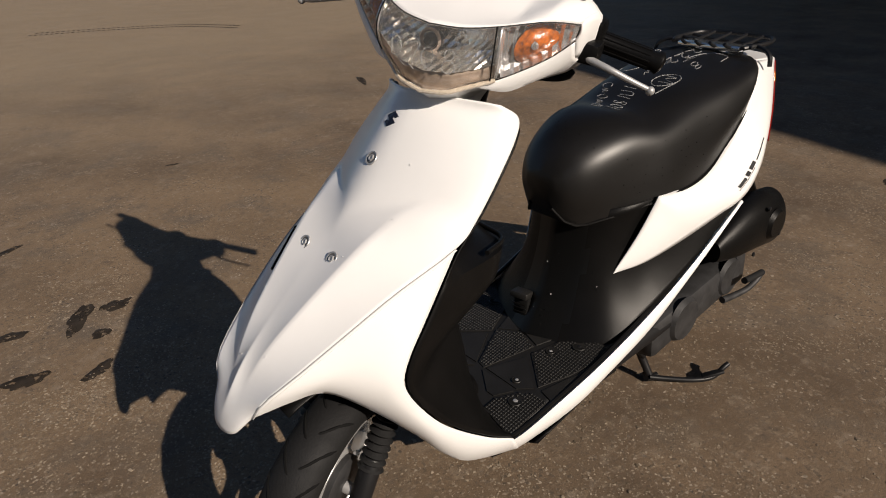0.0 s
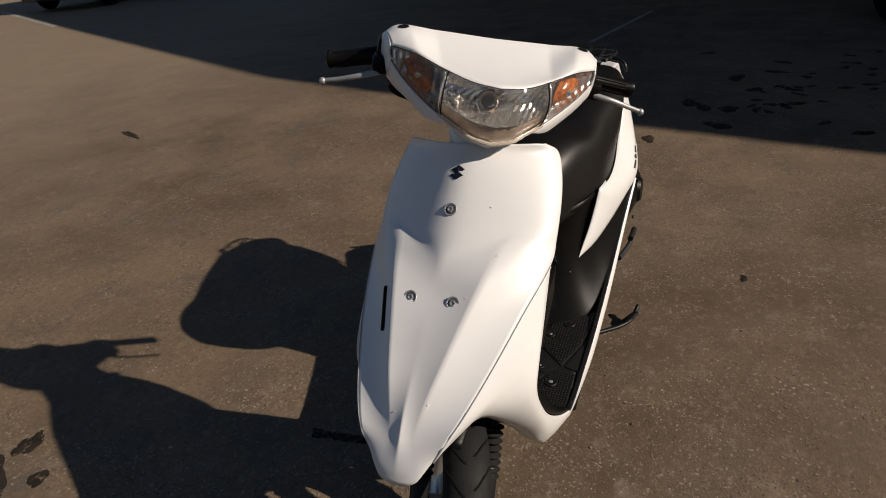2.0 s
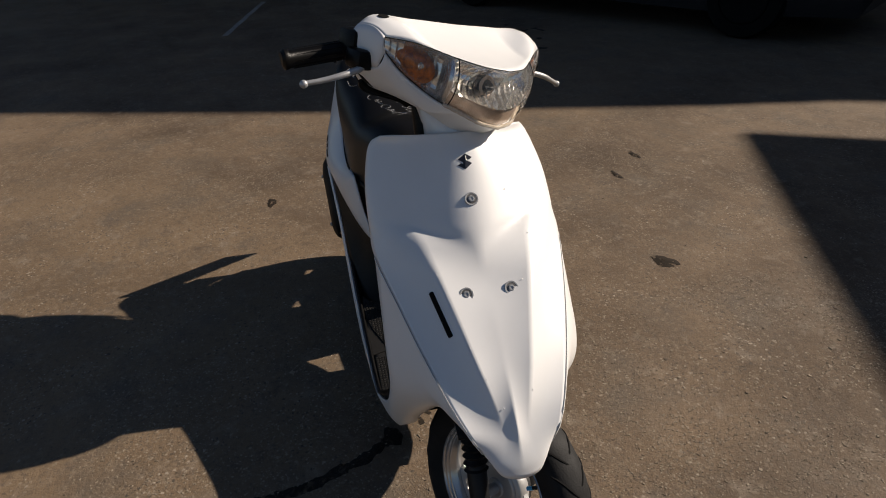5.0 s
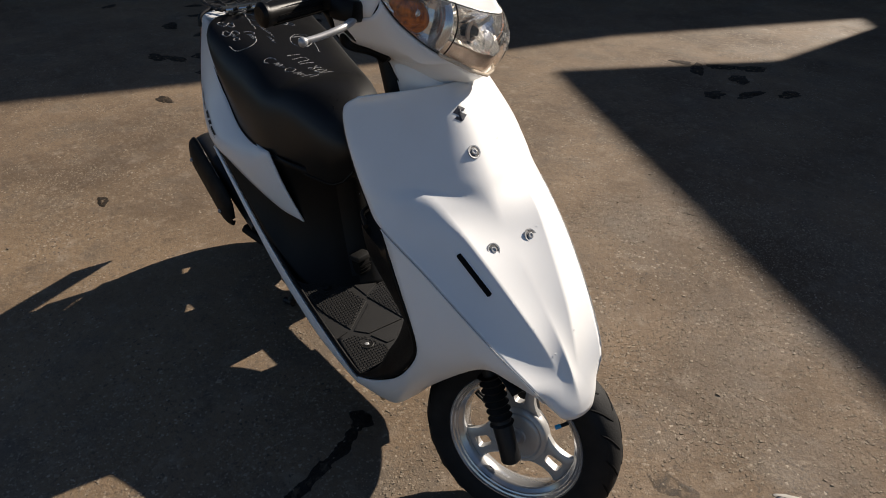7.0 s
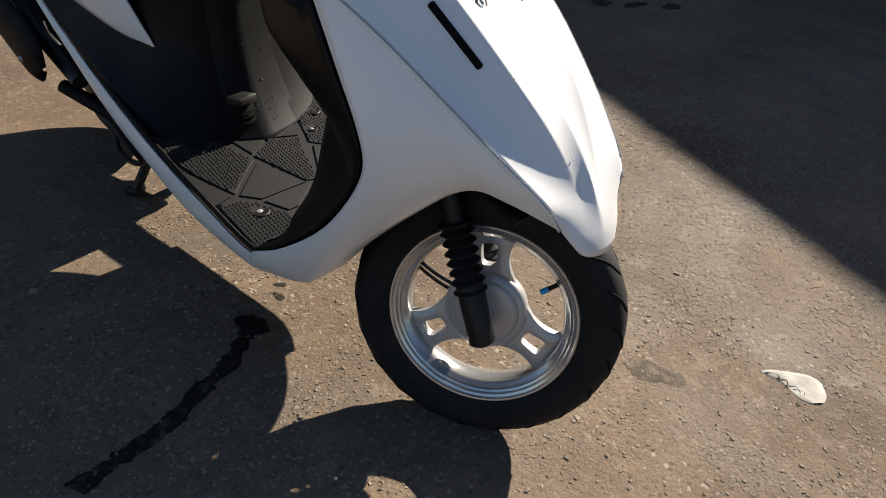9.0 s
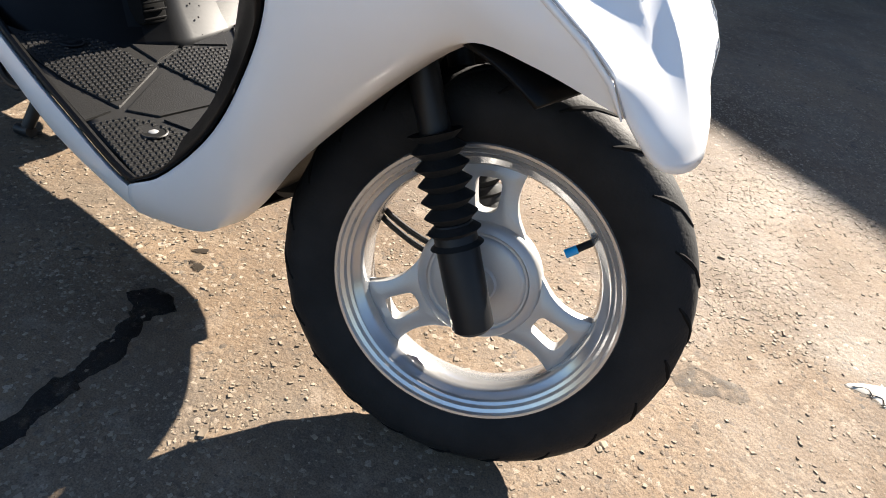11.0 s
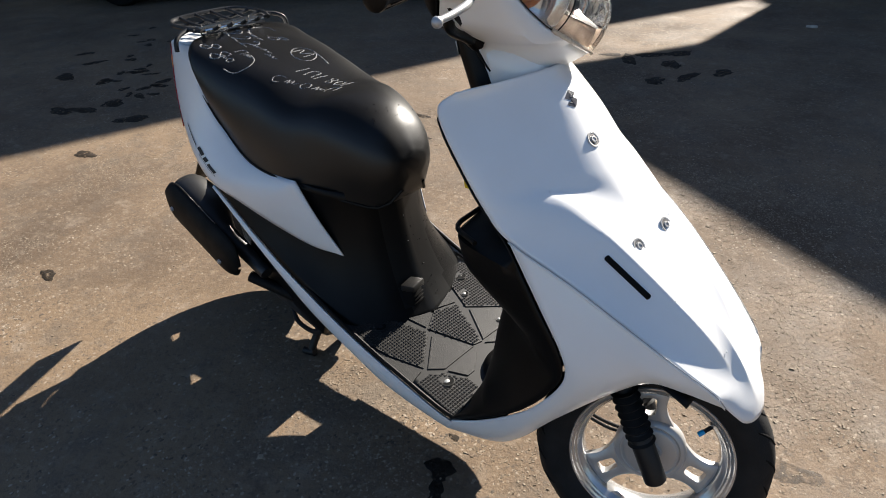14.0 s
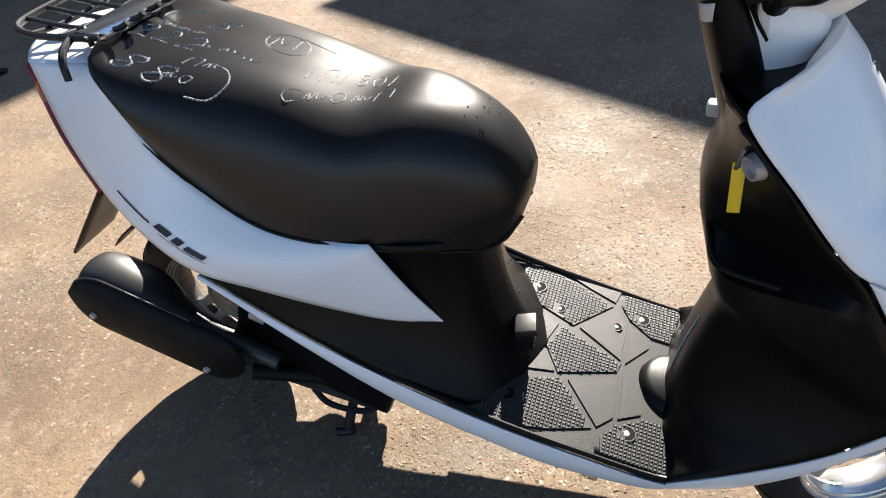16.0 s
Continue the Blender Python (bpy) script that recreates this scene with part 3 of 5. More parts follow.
part("bag_hook", block((0.016, 0.018, 0.018), (0.752, 0.012, 0.704), 0.004), STICKER, scooter, "pale plastic bag hook")
corners = [Vector(c) for c in ((0.713, -0.041, 0.842), (0.727, -0.059, 0.849), (0.718, -0.034, 0.823), (0.728, -0.056, 0.830))]
label_rows = [[corners[0].lerp(corners[2], v).lerp(corners[1].lerp(corners[3], v), u) + Vector((-0.75, -0.60, -0.27)) * (0.0015 + 0.010 * u * (1 - u)) for u in np.linspace(0, 1, 6)] for v in np.linspace(0, 1, 5)]
part("warning_sticker", sheet(label_rows), STICKER, scooter, "white warning sticker", solid=0.0005)
label_rows = []
for f in np.linspace(0, 1, 12):
    z = 0.262 + 0.125 * f
    label_rows.append([Vector((keyed(COLX, z) - 0.007 + 0.006 * u, -0.008 + 0.055 * u, z)) for u in np.linspace(0, 1, 6)])
part("foot_sticker", sheet(label_rows), STICKER, scooter, "scuffed white warning label", solid=0.0006)


# footboard
def floor_z(x):
    return 0.263 - 0.198 * (x - 0.54)


rows = []
for i in range(21):
    x = 0.46 + 0.36 * i / 20
    w = 0.176 - 0.016 * max(0, x - 0.60) / 0.22
    rows.append([Vector((x, y, floor_z(x))) for y in np.linspace(-w, w, 25)])
footboard = part("footboard", sheet(rows), GROOVE, scooter, "grey-black ribbed plastic footboard", solid=0.010)


def inside(p, poly):
    odd = False
    for (x1, y1), (x2, y2) in zip(poly, poly[1:] + poly[:1]):
        if (y1 > p[1]) != (y2 > p[1]) and p[0] < (x2 - x1) * (p[1] - y1) / (y2 - y1) + x1:
            odd = not odd
    return odd


def mat_panel(poly, holes, studs=True):
    """A raised anti-slip panel with rows of small studs."""
    bm = bmesh.new()
    h = 0.0022
    gx, gy = sum(p[0] for p in poly) / len(poly), sum(p[1] for p in poly) / len(poly)
    poly = [(gx + (x - gx) * 0.984, gy + (y - gy) * 0.984) for x, y in poly]
    low = [bm.verts.new((x, y, floor_z(x) + 0.0003)) for x, y in poly]
    cx, cy = sum(p[0] for p in poly) / len(poly), sum(p[1] for p in poly) / len(poly)
    top = [bm.verts.new((x + (cx - x) * 0.010, y + (cy - y) * 0.010, floor_z(x) + h)) for x, y in poly]
    bm.faces.new(top)
    for i in range(len(poly)):
        j = (i + 1) % len(poly)
        bm.faces.new((low[i], low[j], top[j], top[i]))
    bmesh.ops.recalc_face_normals(bm, faces=bm.faces)
    ob = part("grip_panel", bm, GREY, footboard, "raised grey anti-slip panel", smooth=False)
    if studs:
        verts, faces = [], []
        step = 0.0063
        shrunk = [(x + (cx - x) * 0.05, y + (cy - y) * 0.05) for x, y in poly]
        for i in range(-60, 60):
            for j in range(-60, 60):
                x, y = cx + step * i, cy + step * j
                if inside((x, y), shrunk) and all((x - a) ** 2 + (y - b) ** 2 > 0.0135**2 for a, b in holes):
                    z = floor_z(x) + h - 0.0001
                    k = len(verts)
                    r = 0.0028
                    verts += [(x - r, y - r, z), (x + r, y - r, z), (x + r, y + r, z), (x - r, y + r, z), (x - r * 0.55, y - r * 0.55, z + 0.0015), (x + r * 0.55, y - r * 0.55, z + 0.0015), (x + r * 0.55, y + r * 0.55, z + 0.0015), (x - r * 0.55, y + r * 0.55, z + 0.0015)]
                    faces += [(k, k + 1, k + 5, k + 4), (k + 1, k + 2, k + 6, k + 5), (k + 2, k + 3, k + 7, k + 6), (k + 3, k, k + 4, k + 7), (k + 4, k + 5, k + 6, k + 7)]
        me = bpy.data.meshes.new("studs")
        me.from_pydata(verts, [], faces)
        me.materials.append(GREY)
        so = tagged(new("studs", me), kind="stuff")
        so.parent = ob
    return ob


HOLES = [(0.541, 0.120), (0.541, -0.120), (0.725, 0.119), (0.725, -0.119), (0.586, 0.084), (0.685, 0.084)]
SIDE_PANELS = [
    ([(0.505, -0.172), (0.512, -0.112), (0.554, -0.078), (0.615, -0.056), (0.675, -0.130), (0.613, -0.157), (0.564, -0.170)], True),
    ([(0.686, -0.140), (0.704, -0.110), (0.745, -0.083), (0.775, -0.083), (0.792, -0.167), (0.690, -0.167)], True),
    ([(0.590, -0.172), (0.626, -0.157), (0.677, -0.140), (0.684, -0.170)], False),
    ([(0.624, -0.057), (0.700, -0.014), (0.702, -0.100), (0.680, -0.126)], False),
    ([(0.707, -0.010), (0.742, -0.060), (0.742, -0.078), (0.708, -0.100)], False),
]
for poly, studs in SIDE_PANELS:
    mat_panel(poly, HOLES, studs)
    mat_panel([(x, -y) for x, y in poly][::-1], HOLES, studs)
mat_panel([(0.578, -0.003), (0.594, 0.049), (0.703, 0.009), (0.698, -0.011), (0.606, -0.051)], HOLES)
mat_panel([(0.560, -0.062), (0.602, -0.051), (0.574, -0.004), (0.590, 0.051), (0.556, 0.066)], HOLES, studs=False)
for x, y in HOLES:
    z = floor_z(x) + 0.0022
    r = 0.0118 if abs(y) > 0.1 else 0.0082
    part("recess_rim", turned([(r, z + 0.0003), (r * 1.02, z + 0.0010), (r * 1.14, z + 0.0010), (r * 1.22, z)], (x, y, 0), "z", 28), GREY, footboard, "raised ring round a screw hole")
    # flat near-black disc, the shade of a deep hole put into its colour
    part("hole_shade_disc", turned([(0.0, z + 0.0004), (r * 1.02, z + 0.0004)], (x, y, 0), "z", 28), GAP, footboard, "flat dark disc for the shade in a screw hole")
    part("floor_screw", turned([(0.0, z + 0.0010), (r * 0.36, z + 0.0009), (r * 0.44, z + 0.0004)], (x - r * 0.12, y, 0), "z", 16), ALU if x > 0.58 else STEEL, footboard, "screw in a round recess")

# body under the seat
BOT = [(0.586, 0, 0.250), (0.572, 0.052, 0.25), (0.550, 0.104, 0.252), (0.508, 0.160, 0.262), (0.40, 0.182, 0.316), (0.254, 0.187, 0.388), (0.115, 0.196, 0.488)]
MID = [(0.521, 0, 0.37), (0.508, 0.04, 0.37), (0.486, 0.085, 0.378), (0.447, 0.116, 0.398), (0.36, 0.140, 0.425), (0.25, 0.163, 0.456), (0.115, 0.194, 0.510)]
TOP = [(0.499, 0, 0.51), (0.485, 0.04, 0.515), (0.461, 0.088, 0.53), (0.42, 0.125, 0.54), (0.35, 0.142, 0.545), (0.22, 0.148, 0.555), (0.08, 0.150, 0.60)]
lines = [spline(c, 40) for c in (BOT, MID, TOP)]
rows = []
for j in range(17):
    v = j / 16
    rows.append([a * ((1 - v) * (1 - 2 * v)) + b * (4 * v * (1 - v)) + c * (v * (2 * v - 1)) for a, b, c in zip(*lines)])
bm = sheet([[Vector((p.x, -p.y, p.z)) for p in r[:0:-1]] + r for r in rows])
body = part("under_seat_body", bm, BLACKP, scooter, "black plastic body under the seat", solid=0.003)
body.data.materials.append(FRONT_GLINT)
for face in body.data.polygons:  # one plastic in two copies: a glossier front for the sun glint, grained duller flanks
    if face.center.x > 0.475 and -0.05 < face.center.y < 0.075:
        face.material_index = 1
front = [r[:18] for r in rows[:14]]
for i in range(46):  # drops on the panel
    r = random.choice(front)
    p = r[int(abs(random.gauss(0, 0.35)) * len(r)) % len(r)]
    bm = bmesh.new()
    bmesh.ops.create_icosphere(bm, subdivisions=1, radius=random.uniform(0.0006, 0.0014))
    part("water_drop", placed(bm, pose(p.x, p.y + random.uniform(-0.004, 0.004), p.z + random.uniform(-0.006, 0.006))), GAP if i % 9 else WATER, body)
# top plate lighter for the sun on it, base black for the gap
pedal = part("foot_pedal", block((0.034, 0.040, 0.014), (0.550, -0.032, 0.327), 0.003, (0, -10, 12)), GREY, scooter, "pedal block on the footboard, sunlit top in its lighter grey")
part("pedal_base", block((0.028, 0.034, 0.040), (0.546, -0.030, 0.300), 0.004, (0, -8, 12)), GAP, pedal, "pedal base, black for the gap below the plate")
for k in range(3):
    part("pedal_rib", block((0.003, 0.032, 0.003), (0.5615 + 0.001 * k, -0.0275, 0.289 + 0.010 * k), 0.001, (0, -8, 12)), BLACKP, pedal)

# white tail panels
UP = [(0.447, 0.1185, 0.398), (0.405, 0.138, 0.475), (0.366, 0.150, 0.552), (0.31, 0.152, 0.549), (0.22, 0.152, 0.557), (0.126, 0.151, 0.602), (0.063, 0.149, 0.668), (0.036, 0.142, 0.728), (0.012, 0.128, 0.747), (-0.02, 0.105, 0.752)]
LOW = [(0.4465, 0.1185, 0.397), (0.38, 0.141, 0.404), (0.30, 0.165, 0.430), (0.20, 0.189, 0.467), (0.114, 0.204, 0.498), (0.04, 0.193, 0.536), (-0.03, 0.168, 0.585), (-0.085, 0.140, 0.65), (-0.130, 0.105, 0.742)]
ups, lows = spline(UP[:3], 16)[:-1] + spline(UP[2:], 45), spline(LOW, 60)
tails = []
for sgn in (1, -1):
    rows = []
    for i, (a, b) in enumerate(zip(ups, lows)):
        f = i / 60
        row = arc(a, b, Vector((-0.3, 0.9, 0.2)) * (0.016 * math.sin(math.pi * f) + 0.001), 10)
        rows.append([Vector((p.x, p.y * sgn, p.z)) for p in row])
    tails.append(part("tail_panel", sheet(rows), WHITE, scooter, "white tail side panel", solid=0.003, ref=(0.15, 0, 0.5)))
    # model name, as dark bars along the lower edge
    for f0, f1, w0, w1 in ((0.63, 0.72, 0.29, 0.315), (0.585, 0.62, 0.30, 0.40), (0.555, 0.575, 0.29, 0.40), (0.50, 0.545, 0.29, 0.37), (0.49, 0.60, 0.255, 0.265)):
        strip = []
        for k in range(7):
            g = (f0 + (f1 - f0) * k / 6) * 60
            i = int(g)
            r0, r1 = rows[i], rows[min(60, i + 1)]
            line = [p.lerp(q, g - i) for p, q in zip(r0, r1)]
            pick = lambda w: line[int((1 - w) * 10)].lerp(line[min(10, int((1 - w) * 10) + 1)], (1 - w) * 10 - int((1 - w) * 10))
            strip.append([pick(w0) + Vector((0, 0.0012 * sgn, 0.0006)), pick(w1) + Vector((0, 0.0012 * sgn, 0.0006))])
        part("decal", sheet(strip), ENGINE, tails[-1], "small dark model decal", smooth=False)

# tail top and rear
rows = []
for i in range(17):
    f = i / 16
    p = Vector((-0.015, 0.108, 0.752)).lerp(Vector((-0.130, 0.105, 0.742)), f)
    rows.append([Vector((p.x - 0.058 * (1 - (y / p.y) ** 2) * f, y, p.z - 0.006 * (1 - (y / p.y) ** 2) * (1 - f))) for y in np.linspace(-p.y, p.y, 17)])
part("tail_cover", sheet(rows), WHITE, scooter, "white tail cover behind the seat", solid=0.003)
rows = []
edge = spline([(-0.131, 0.106, 0.742), (-0.087, 0.141, 0.65), (-0.032, 0.169, 0.585)], 12)
for i, p in enumerate(edge):
    rows.append([Vector((p.x - 0.004 - (0.018 + 0.003 * min(i, 4)) * (1 - (y / p.y) ** 2), y * (1.01 - 0.02 * abs(y / p.y)), p.z - 0.006)) for y in np.linspace(-p.y, p.y, 25)])
lamp_edge = [r[0] for r in rows]
tail_lamp = part("tail_lamp", sheet(rows), REDLENS, scooter, "red wraparound tail lamp lens", solid=0.003)
for sgn in (1, -1):
    rim_line = [Vector((p.x - 0.003, (abs(p.y) - 0.004) * sgn, p.z + 0.001)) for p in lamp_edge]
    part("lamp_side", tube(rim_line, [0.002] + [0.0036] * (len(rim_line) - 2) + [0.0015], 10), REDLENS, tail_lamp, "red side edge of the tail lamp")
    part("lamp_amber", tube(rim_line[1:5], [0.002, 0.0046, 0.0046, 0.002], 10), AMBER, tail_lamp, "amber upper end of the tail lamp")
part("mud_flap", placed(sheet([[Vector((-0.17 - 0.17 * f, y * (1 - 0.15 * f), 0.50 - 0.19 * f)) for y in np.linspace(-0.065, 0.065, 7)] for f in np.linspace(0, 1, 9)]), pose(0, 0, 0)), BLACKP, scooter, "black rear mud flap", solid=0.006)

# rear carrier of bent wire
CZ = 0.777
carrier = part("carrier", tube([(-0.01, 0.085, 0.775), (-0.03, 0.094, CZ), (-0.11, 0.100, CZ + 0.002), (-0.148, 0.080, CZ + 0.004), (-0.156, 0.0, CZ + 0.006), (-0.148, -0.080, CZ + 0.004), (-0.11, -0.100, CZ + 0.002), (-0.03, -0.094, CZ), (-0.01, -0.085, 0.775)], 0.0050, 8, 60), STEEL, scooter, "black wire luggage carrier")
for y in (-0.06, -0.02, 0.02, 0.06):
    part("wire", tube([(-0.153, y, CZ + 0.005), (-0.09, y, CZ - 0.002), (-0.01, y * 0.9, CZ - 0.004), (0.012, y * 0.85, CZ + 0.006)], 0.0038, 8, 12), STEEL, carrier)
for x in (-0.115, -0.068, -0.02):
    part("wire", tube([(x, -0.099, CZ), (x, -0.05, CZ - 0.007), (x, 0.05, CZ - 0.007), (x, 0.099, CZ)], 0.0038, 8, 12), STEEL, carrier)
for sgn in (1, -1):
    part("leg", tube([(-0.045, 0.096 * sgn, CZ), (-0.035, 0.124 * sgn, CZ - 0.006), (-0.028, 0.138 * sgn, CZ - 0.016), (-0.026, 0.142 * sgn, CZ - 0.036)], 0.0050, 8, 12), STEEL, carrier)
    part("leg", tube([(-0.06, 0.06 * sgn, CZ), (-0.055, 0.06 * sgn, 0.75)], 0.0045, 8), STEEL, carrier)
part("bracket", block((0.05, 0.15, 0.012), (-0.035, 0, 0.770), 0.003), CHROME, carrier, "pale metal carrier bracket")

# seat
SX = [  # x, half width at the lower edge, lower z, half width at the bulge, bulge z, top z, flat half width
    (0.548, 0.015, 0.565, 0.030, 0.585, 0.610, 0.015),
    (0.536, 0.032, 0.530, 0.054, 0.575, 0.630, 0.025),
    (0.508, 0.058, 0.503, 0.079, 0.575, 0.662, 0.034),
    (0.46, 0.092, 0.512, 0.101, 0.585, 0.690, 0.040),
    (0.40, 0.125, 0.528, 0.121, 0.602, 0.703, 0.056),
    (0.33, 0.150, 0.542, 0.143, 0.610, 0.699, 0.074),
    (0.22, 0.155, 0.553, 0.152, 0.632, 0.726, 0.090),
    (0.13, 0.149, 0.596, 0.157, 0.668, 0.744, 0.09),
    (0.06, 0.147, 0.664, 0.152, 0.704, 0.754, 0.085),
    (0.02, 0.136, 0.722, 0.142, 0.735, 0.760, 0.08),
    (-0.02, 0.105, 0.744, 0.110, 0.752, 0.764, 0.06),
    (-0.045, 0.05, 0.750, 0.055, 0.756, 0.762, 0.03),
]
SK = [[(-r[0], r[j]) for r in SX] for j in range(1, 7)]


def seat_half(x):
    wb, zb, wm, zm, zt, wf = [keyed(k, -x) for k in SK]
    return spline([(x, 0, zt), (x, wf, zt - 0.006), (x, wm * 0.88, zt * 0.62 + zm * 0.38), (x, wm, zm), (x, wb, zb)], 16), zb


def seat_z(x, y):
    half, _ = seat_half(x)
    for a, b in zip(half, half[1:]):
        if a.y <= abs(y) <= b.y and b.y > a.y:
            return a.z + (b.z - a.z) * (abs(y) - a.y) / (b.y - a.y)
    return half[0].z


rows = []
for i in range(61):
    f = i / 60
    x = 0.548 - 0.593 * (f**1.25)
    half, zb = seat_half(x)
    loop = half + arc(half[-1], Vector((x, 0, zb)), Vector((0, 0, 0)), 4, skip=True)
    rows.append(loop + [Vector((p.x, -p.y, p.z)) for p in loop[-2:0:-1]])
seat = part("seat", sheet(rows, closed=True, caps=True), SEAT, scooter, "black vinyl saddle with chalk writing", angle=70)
for sgn in (1, -1):
    pts = [seat_half(0.54 - 0.53 * k / 30)[0][-1] for k in range(31)]
    part("seat_piping", tube([(p.x, p.y * sgn, p.z) for p in pts], 0.0035, 8), BLACKP, seat, "thin black seat edge")


speck_rng = random.Random(5)
for i in range(34):  # dried spots low on the flank
    x = speck_rng.uniform(0.20, 0.44)
    half, _ = seat_half(x)
    p = half[speck_rng.choice((9, 10, 11, 12, 12, 13, 13, 14))]
    bm = bmesh.new()
    bmesh.ops.create_icosphere(bm, subdivisions=1, radius=speck_rng.uniform(0.0007, 0.0015))
    part("dried_spot", placed(bm, pose(p.x, p.y, p.z)), GAP, seat)

GLYPHS = {
    "8": [[(0.75, 0.95), (0.35, 0.95), (0.20, 0.72), (0.70, 0.45), (0.80, 0.20), (0.50, 0.02), (0.20, 0.20), (0.45, 0.50), (0.80, 0.80), (0.70, 0.98)]],
    "2": [[(0.15, 0.80), (0.45, 1.0), (0.75, 0.80), (0.45, 0.35), (0.05, 0.02), (0.45, 0.08), (0.95, 0.0)]],
    "M": [[(0.0, 0.0), (0.12, 0.95), (0.48, 0.25), (0.88, 1.0), (1.0, 0.0)]],
    "~": [[(0.0, 0.2), (0.2, 0.8), (0.35, 0.2), (0.55, 0.75), (0.7, 0.25), (1.0, 0.6)]],
    "/": [[(0.1, 0.0), (0.5, 1.0)]],
    "n": [[(0.0, 0.0), (0.12, 0.9), (0.8, 1.0), (0.85, 0.05)]],
    "o": [[(0.8, 0.8), (0.4, 1.0), (0.1, 0.5), (0.4, 0.0), (0.8, 0.4), (0.7, 0.9)]],
    "c": [[(0.9, 0.85), (0.4, 1.0), (0.05, 0.5), (0.4, 0.0), (0.9, 0.1)]],
}


def chalk_stroke(pts, r=0.0012, n=24):
    r *= 1.3
    line = [Vector((p.x, p.y, seat_z(p.x, p.y) + 0.0001 - r * 0.45)) for p in spline([(x, y, 0) for x, y in pts], n)]
    return part("chalk_stroke", tube(line, r, 5), CHALK, seat, "white chalk writing")


def chalk_hand(text, x, y, w, h, turn, lean=0.25, r=0.0012):
    """Handwritten chalk marks in a row on the seat, from a corner, each w wide and h high."""
    rnd = random.Random(len(text) * 7 + int(1000 * (x + 1)))
    c, d = math.cos(radians(turn)), math.sin(radians(turn))
    for k, g in enumerate(text):
        for line in GLYPHS.get(g, []):
            pts = []
            for u, v in line:
                a, b = (k * 1.18 + u + lean * v + rnd.uniform(-0.05, 0.05)) * w, (v + rnd.uniform(-0.05, 0.05)) * h
                pts.append((x + a * c - b * d, y + a * d + b * c))
            chalk_stroke(pts, r)


chalk_hand("M", 0.174, 0.013, 0.034, 0.032, 12)
chalk_stroke([(0.195 + 0.032 * math.cos(a) - 0.004 * math.sin(a), 0.030 + 0.026 * math.sin(a)) for a in np.linspace(0.4, 6.9, 14)])
chalk_stroke([(0.200, 0.056), (0.225, 0.052), (0.258, 0.046)])
chalk_hand("88", 0.000, -0.108, 0.042, 0.036, -8, 0.5, 0.0016)
chalk_hand("222", -0.016, -0.034, 0.034, 0.034, -6, 0.3, 0.0015)
chalk_hand("8", 0.062, 0.022, 0.040, 0.030, 0, 0.6)
chalk_stroke([(0.045, 0.066), (0.005, 0.060), (0.000, 0.030), (0.030, 0.006), (0.066, -0.004)], 0.0014)
chalk_stroke([(0.140, -0.062), (0.163, -0.070), (0.174, -0.090), (0.162, -0.118), (0.130, -0.124)], 0.0013)
chalk_hand("~~", 0.088, -0.034, 0.030, 0.012, 4)
chalk_hand("~", 0.150, -0.040, 0.034, 0.012, 4)
chalk_hand("n~", 0.100, -0.076, 0.022, 0.018, 0)
chalk_hand("~o", 0.085, -0.108, 0.020, 0.014, 0)
chalk_hand("/n/8o/", 0.248, -0.034, 0.018, 0.030, 18, 0.4)
chalk_hand("c~o~n", 0.240, -0.092, 0.025, 0.022, 26, 0.4, 0.0010)
chalk_hand("~~~", 0.020, 0.002, 0.020, 0.010, -4, 0.2, 0.0009)
for i in range(34):  # specks of dirt
    x, y = random.choice((random.gauss(0.05, 0.03), random.gauss(0.48, 0.012))), random.gauss(0, 0.04)
    if -0.02 < x < 0.50 and abs(y) < 0.07:
        bm = bmesh.new()
        bmesh.ops.create_icosphere(bm, subdivisions=1, radius=random.uniform(0.0006, 0.0014))
        part("speck", placed(bm, pose(x, y, seat_z(x, y))), GAP, seat)

# ---------- steered front end ----------
HEAD = Vector((0.699, 0, 0.947))
AXIS = Vector((-0.438, 0, 0.899)).normalized()
STEER = Matrix.Translation(HEAD) @ Matrix.Rotation(radians(29), 4, AXIS) @ Matrix.Translation(-HEAD)
AXLE = STEER.inverted() @ Vector((1.0733, 0.0189, 0.1945))


def steered(name, bm, material, parent=scooter, label="", **kw):
    bmesh.ops.transform(bm, matrix=STEER, verts=bm.verts)
    return part(name, bm, material, parent, label, **kw)


def both(half):
    """A half profile row list from the left edge to the middle, with its mirror."""
    return half + [[Vector((p.x, -p.y, p.z)) for p in r] for r in half[-2::-1]]


